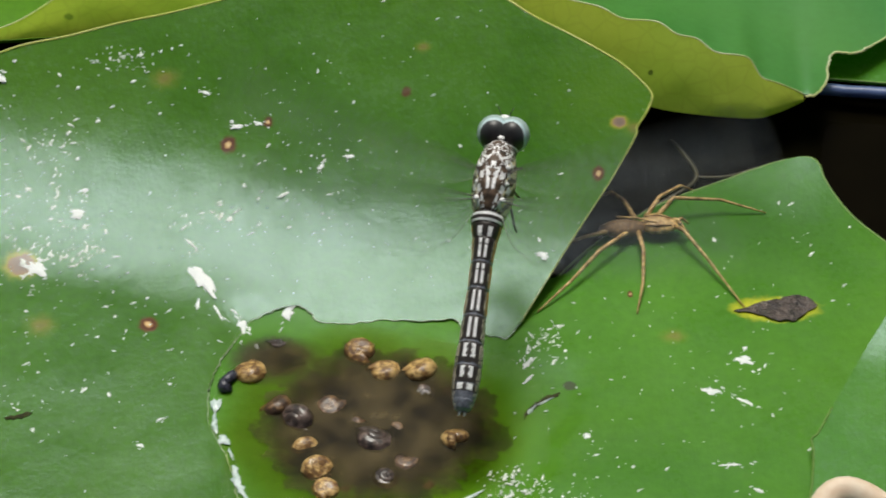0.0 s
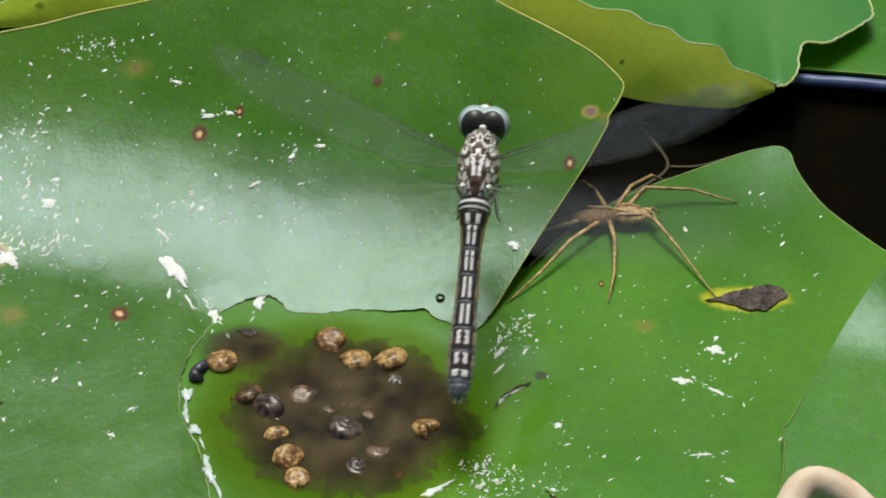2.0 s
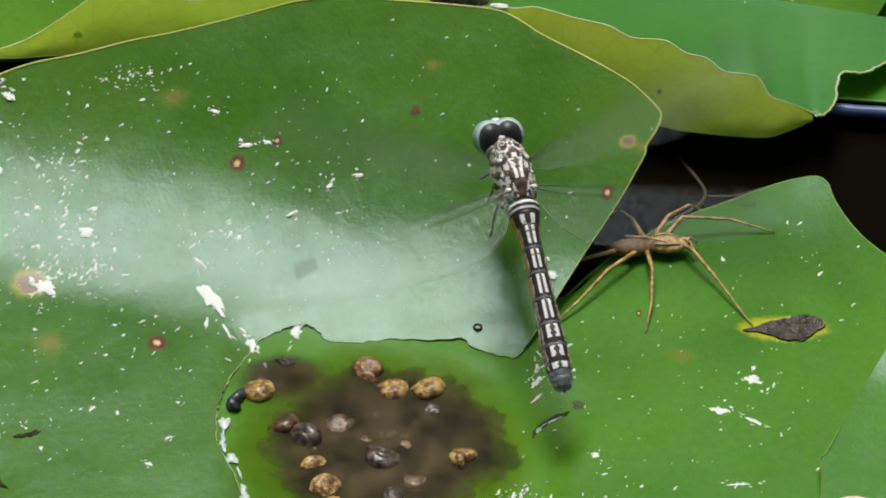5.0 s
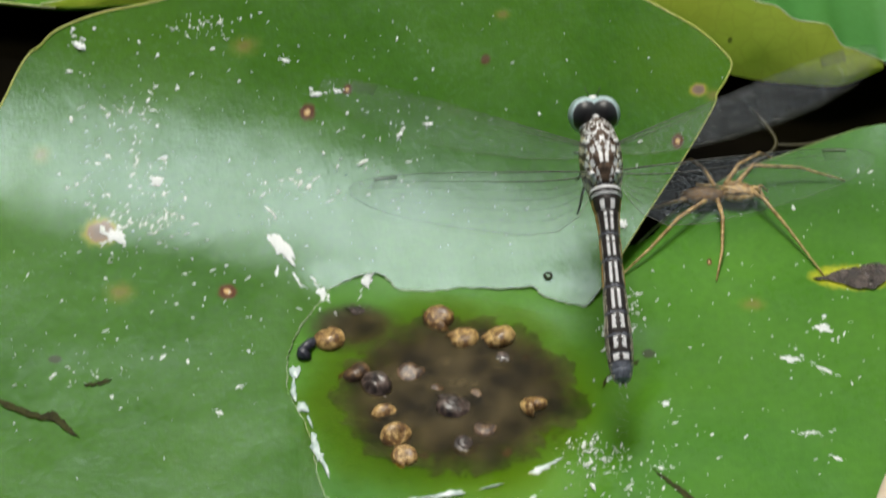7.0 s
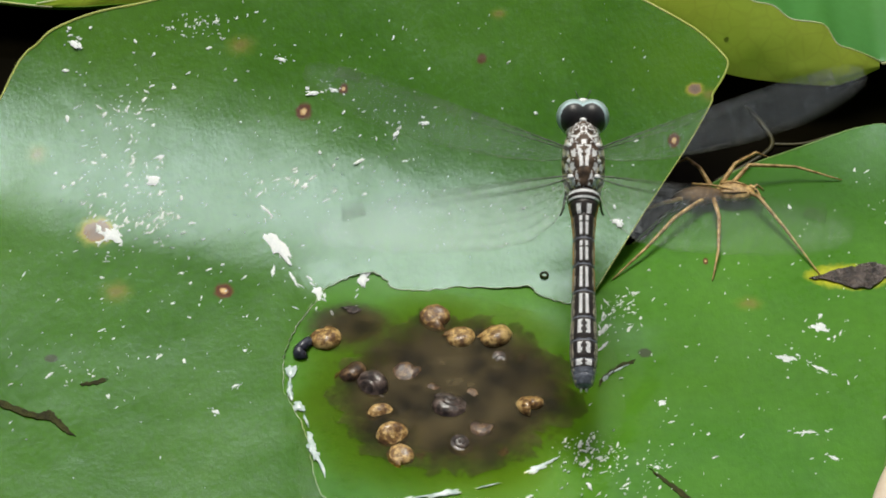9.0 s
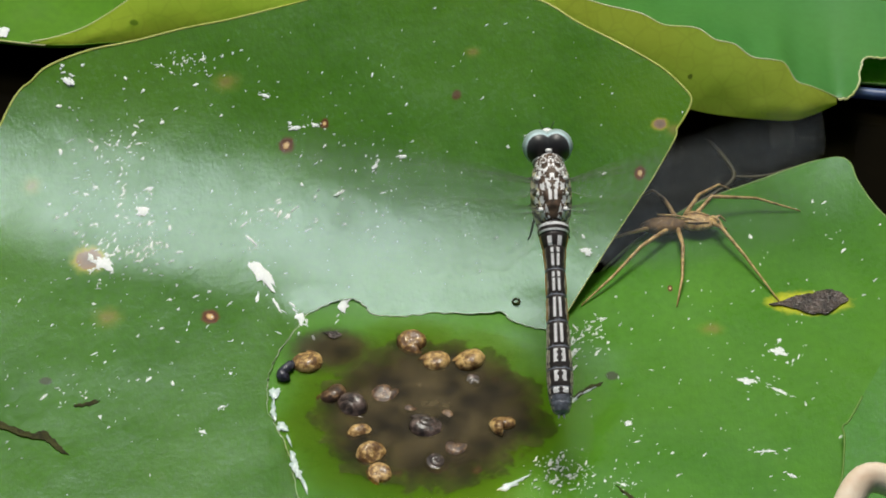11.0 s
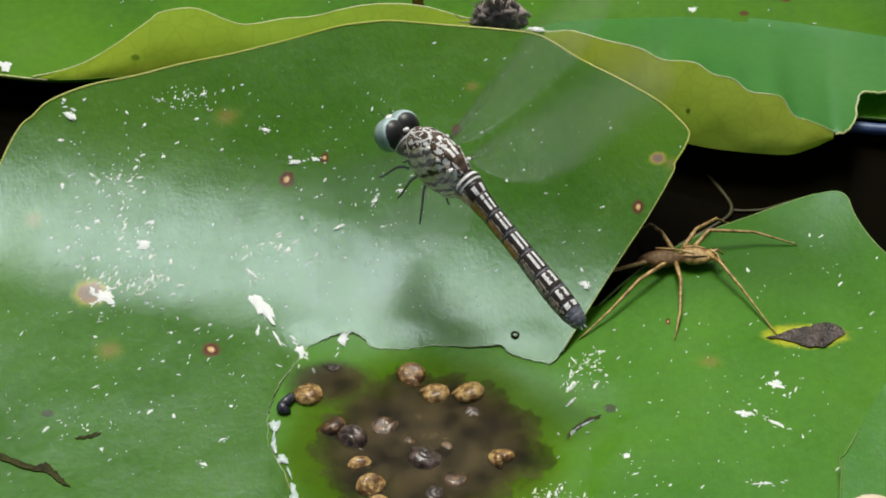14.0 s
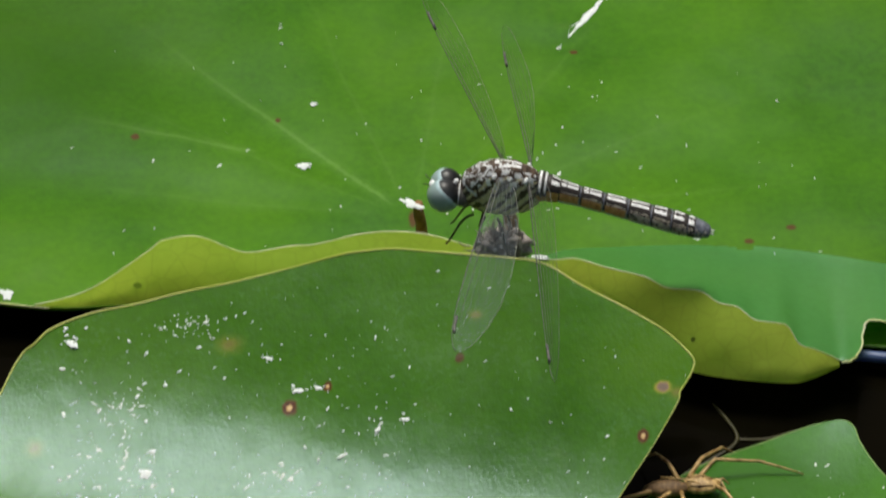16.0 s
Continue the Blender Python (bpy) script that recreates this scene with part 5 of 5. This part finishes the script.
def motions():
    flight = [
        (0.0, 12.7, -0.3, 17.8, -9.1, 22.5), (0.1, 14.8, 1.4, 15.8, -8.5, 18.8), (0.2, 12.1, 1.1, 15.7, -7.2, 18.6),
        (0.3, 12.4, 2.8, 15.9, -8.1, 19.0), (0.4, 13.5, 4.2, 12.2, -3.0, 12.4), (0.5, 13.9, 3.0, 6.7, -6.7, 2.9),
        (0.6, 9.6, 2.5, 14.4, -4.8, 16.3), (0.7, 11.2, -0.3, 17.0, -9.4, 20.9), (0.8, 14.4, 4.8, 13.6, -9.1, 14.8),
        (0.9, 14.5, 3.3, 15.2, -8.1, 17.7), (1.0, 15.4, 1.8, 17.3, -8.8, 21.5), (1.1, 14.2, 2.4, 16.4, -8.8, 19.9),
        (1.2, 15.9, 1.5, 16.4, -6.5, 19.9), (1.3, 15.9, 0.2, 12.0, -4.8, 12.0), (1.4, 13.8, 0.5, 11.6, -2.7, 11.3),
        (1.5, 12.5, -4.0, 18.1, -9.0, 23.1), (1.6, 12.6, -1.4, 17.2, -8.8, 21.4), (1.7, 14.2, -0.2, 16.0, -8.4, 19.2),
        (1.8, 13.8, -0.3, 17.0, -9.5, 21.0), (1.9, 13.2, -0.1, 17.3, -8.5, 21.6), (2.0, 13.8, 0.7, 16.8, -5.9, 20.6),
        (2.1, 15.1, 3.5, 10.3, -4.4, 9.1), (2.2, 14.5, 3.5, 7.4, -2.2, 4.2), (2.3, 13.6, 2.8, 14.3, -2.7, 16.1),
        (2.4, 11.8, 0.9, 16.8, -10.2, 20.7), (2.5, 11.9, 0.1, 17.4, -6.8, 21.8), (2.6, 12.0, 1.8, 15.9, -8.7, 18.9),
        (2.7, 12.6, 1.4, 17.0, -10.9, 21.0), (2.8, 12.0, -0.5, 17.0, -9.5, 20.9), (2.9, 13.2, 4.7, 13.0, -10.7, 13.9),
        (3.0, 13.8, 1.0, 16.4, -7.3, 19.9), (3.1, 14.7, 2.5, 15.5, -8.1, 18.2), (3.2, 15.3, 3.0, 11.6, -5.1, 11.3),
        (3.3, 16.3, 2.4, 11.9, -6.1, 12.0), (3.4, 12.8, 0.9, 15.6, -7.0, 18.4), (3.5, 9.0, 2.5, 16.6, -0.1, 20.3),
        (3.6, 5.0, 1.8, 17.9, 19.6, 22.6), (3.7, 6.2, 5.7, 15.3, 26.4, 17.9), (3.8, 7.3, 4.8, 13.9, 23.2, 15.4),
        (3.9, 7.5, 5.5, 13.3, 28.8, 14.3), (4.0, 9.0, 4.8, 12.6, 27.5, 13.0), (4.1, 11.5, 6.3, 12.8, 20.4, 13.4),
        (4.2, 13.0, 15.9, 5.9, 10.8, 1.5), (4.3, 14.2, 12.0, 8.8, 17.7, 6.5), (4.4, 13.2, 10.3, 11.0, 17.6, 10.4),
        (4.5, 12.6, 10.9, 11.6, 15.8, 11.4), (4.6, 11.7, 9.0, 13.1, 12.7, 14.1), (4.7, 11.1, 8.2, 13.5, 13.5, 14.8),
        (6.8, 15.7, -0.9, 9.4, -2.6, 7.5), (6.9, 15.8, 1.5, 12.9, 0.2, 13.7), (7.0, 14.1, 0.6, 14.9, 5.1, 17.2),
        (7.1, 15.7, 1.7, 14.2, 1.3, 15.9), (7.2, 13.3, -0.4, 14.6, 0.2, 16.6), (7.3, 13.8, 1.5, 13.7, 1.4, 15.1),
        (7.4, 13.3, -1.1, 16.8, 1.6, 20.7), (7.5, 13.4, -0.8, 15.6, -1.5, 18.5), (7.6, 13.7, 3.2, 12.0, 0.4, 12.1),
        (7.7, 14.1, 0.6, 8.5, -4.6, 5.9), (7.8, 14.6, 1.3, 9.6, -1.3, 7.8), (7.9, 13.1, -3.1, 16.1, 0.5, 19.4),
        (8.0, 13.9, -2.6, 16.1, 0.3, 19.4), (8.1, 13.1, 2.2, 12.4, 4.2, 12.8), (8.2, 12.9, 4.2, 12.1, 1.8, 12.3),
        (8.3, 12.6, -0.2, 15.6, 1.3, 18.5), (8.4, 13.4, -0.7, 16.3, -1.0, 19.8), (8.5, 15.0, 3.5, 11.0, -1.8, 10.3),
        (8.6, 13.3, 0.7, 9.1, -2.8, 6.9), (8.7, 14.6, -4.1, 15.2, -1.3, 17.6), (8.8, 16.0, -2.4, 14.5, -0.3, 16.5),
        (8.9, 12.8, -1.9, 14.7, 4.0, 16.8), (9.0, 13.2, -0.4, 15.3, -0.4, 17.8), (9.1, 14.1, -1.4, 15.6, 4.4, 18.5),
        (9.2, 13.3, -2.6, 16.7, -1.0, 20.4), (11.3, 12.5, -2.0, 17.8, 2.8, 22.4), (11.4, 13.0, 1.8, 14.6, 1.2, 16.7),
        (11.5, 15.2, 2.2, 14.8, 5.3, 17.1), (11.6, 15.1, 1.8, 14.3, 1.8, 16.2), (11.7, 15.6, 1.2, 15.4, -1.7, 18.1),
        (11.8, 15.8, 3.4, 9.1, -3.6, 7.0), (11.9, 14.9, 3.2, 12.4, -1.8, 12.8), (12.0, 16.1, -1.0, 16.5, 0.3, 20.0),
        (12.1, 15.7, 2.6, 15.5, 0.7, 18.3), (12.2, 15.3, 3.2, 17.4, -1.7, 21.7), (12.3, 15.1, 4.0, 15.3, 1.5, 17.9),
        (12.4, 13.2, 3.4, 16.2, 4.5, 19.5), (12.5, 12.6, 2.8, 16.4, 2.9, 19.8), (12.6, 13.1, 1.8, 18.2, 1.0, 23.2),
        (12.7, 14.3, 6.8, 13.2, -1.7, 14.1), (12.8, 16.1, 1.6, 8.9, -4.0, 6.7), (12.9, 16.2, -1.2, 15.5, -1.8, 18.3),
        (13.0, 15.6, -1.7, 15.8, 1.2, 18.8), (13.1, 15.0, -0.8, 16.5, -2.1, 20.0), (13.2, 14.4, 1.6, 15.0, 0.4, 17.3),
        (13.3, 14.9, -0.7, 18.5, 0.6, 23.7), (13.4, 14.7, 0.8, 17.2, -3.0, 21.4), (13.5, 16.3, 5.2, 14.7, -0.2, 16.8),
        (13.6, 17.7, 1.0, 9.5, -5.3, 7.7), (13.7, 14.2, -0.5, 15.0, -5.0, 17.3), (13.8, 8.1, 3.9, 15.4, -1.8, 14.6),
        (13.9, 3.7, 5.6, 20.3, 7.4, 23.3), (14.0, -5.6, 6.6, 17.7, 43.2, 15.1), (14.1, -1.1, 5.5, 20.8, 40.6, 15.2),
        (14.2, -2.2, 6.7, 21.6, 38.9, 13.1), (14.3, 5.9, 11.9, 20.6, -3.6, 4.5), (14.4, 6.4, 15.3, 29.8, -2.2, 13.5),
        (14.5, 0.4, 28.4, 24.6, 36.1, 7.9), (14.6, -1.0, 24.4, 28.4, 50.3, 18.1),
    ]
    rest = (-0.1, 36.6, 18.8, 82.0, 3.5)
    rows = [(t, fly_pose(0.99 * x, y - 4.3, z + 4.1, *turns)) for t, x, y, z, *turns in flight]
    rows += [(14.75, fly_pose(-0.4, 35.2, 22.0, 76.0, 3.0)), (14.9, fly_pose(*rest)), (16.0, fly_pose(*rest))]
    walk(dragonfly, rows)
    for wing, fore, side in wings:
        beats = []
        drift = random.Random(5 if fore else 6)
        for i in range(0, 444):
            # three rows to a beat; at some moments the stroke turns, at others it sweeps through
            if i % 3 == 0:
                middle, reach = 8 + drift.uniform(-14, 14), drift.uniform(36, 43)
            high, low = i // 3 in FORE_TURNS, i // 3 in HIND_TURNS
            if fore and high:
                stroke, sweep, twist = (17 + 0.4 * (middle - 8), -34, -12)[i % 3], (17, 4, 9)[i % 3], (-12, -20, 12)[i % 3]
            elif not fore and low:
                stroke, sweep, twist = (-10 + 0.4 * (middle - 8), 34, 10)[i % 3], (-8, 4, -2)[i % 3], (-4, 14, -12)[i % 3]
            else:
                beat = (0.0, 1.0, -1.0)[i % 3] * (1 if fore else -1)
                stroke, sweep, twist = middle + reach * beat, (14 if fore else -4) + (5 if fore else 13) * beat, 16 * beat
            beats.append((i / 30, wing_pose(fore, side, stroke, sweep, twist)))
        touch = {(True, 1): (6, 10, -45), (True, -1): (8, -1, -14), (False, 1): (0, -4, -80), (False, -1): (-6, -24, -70)}[(fore, side)]
        still = {(True, 1): (2, 28, -86), (True, -1): (-4, 6, -14), (False, 1): (-10, 14, -86), (False, -1): (-19, -15, -80)}[(fore, side)]
        beats += [(14.9, wing_pose(fore, side, *touch)), (15.3, wing_pose(fore, side, *touch)), (15.42, wing_pose(fore, side, *still)), (16.0, wing_pose(fore, side, *still))]
        wing.cycles.motion_steps = 2
        walk(wing, beats)


motions()
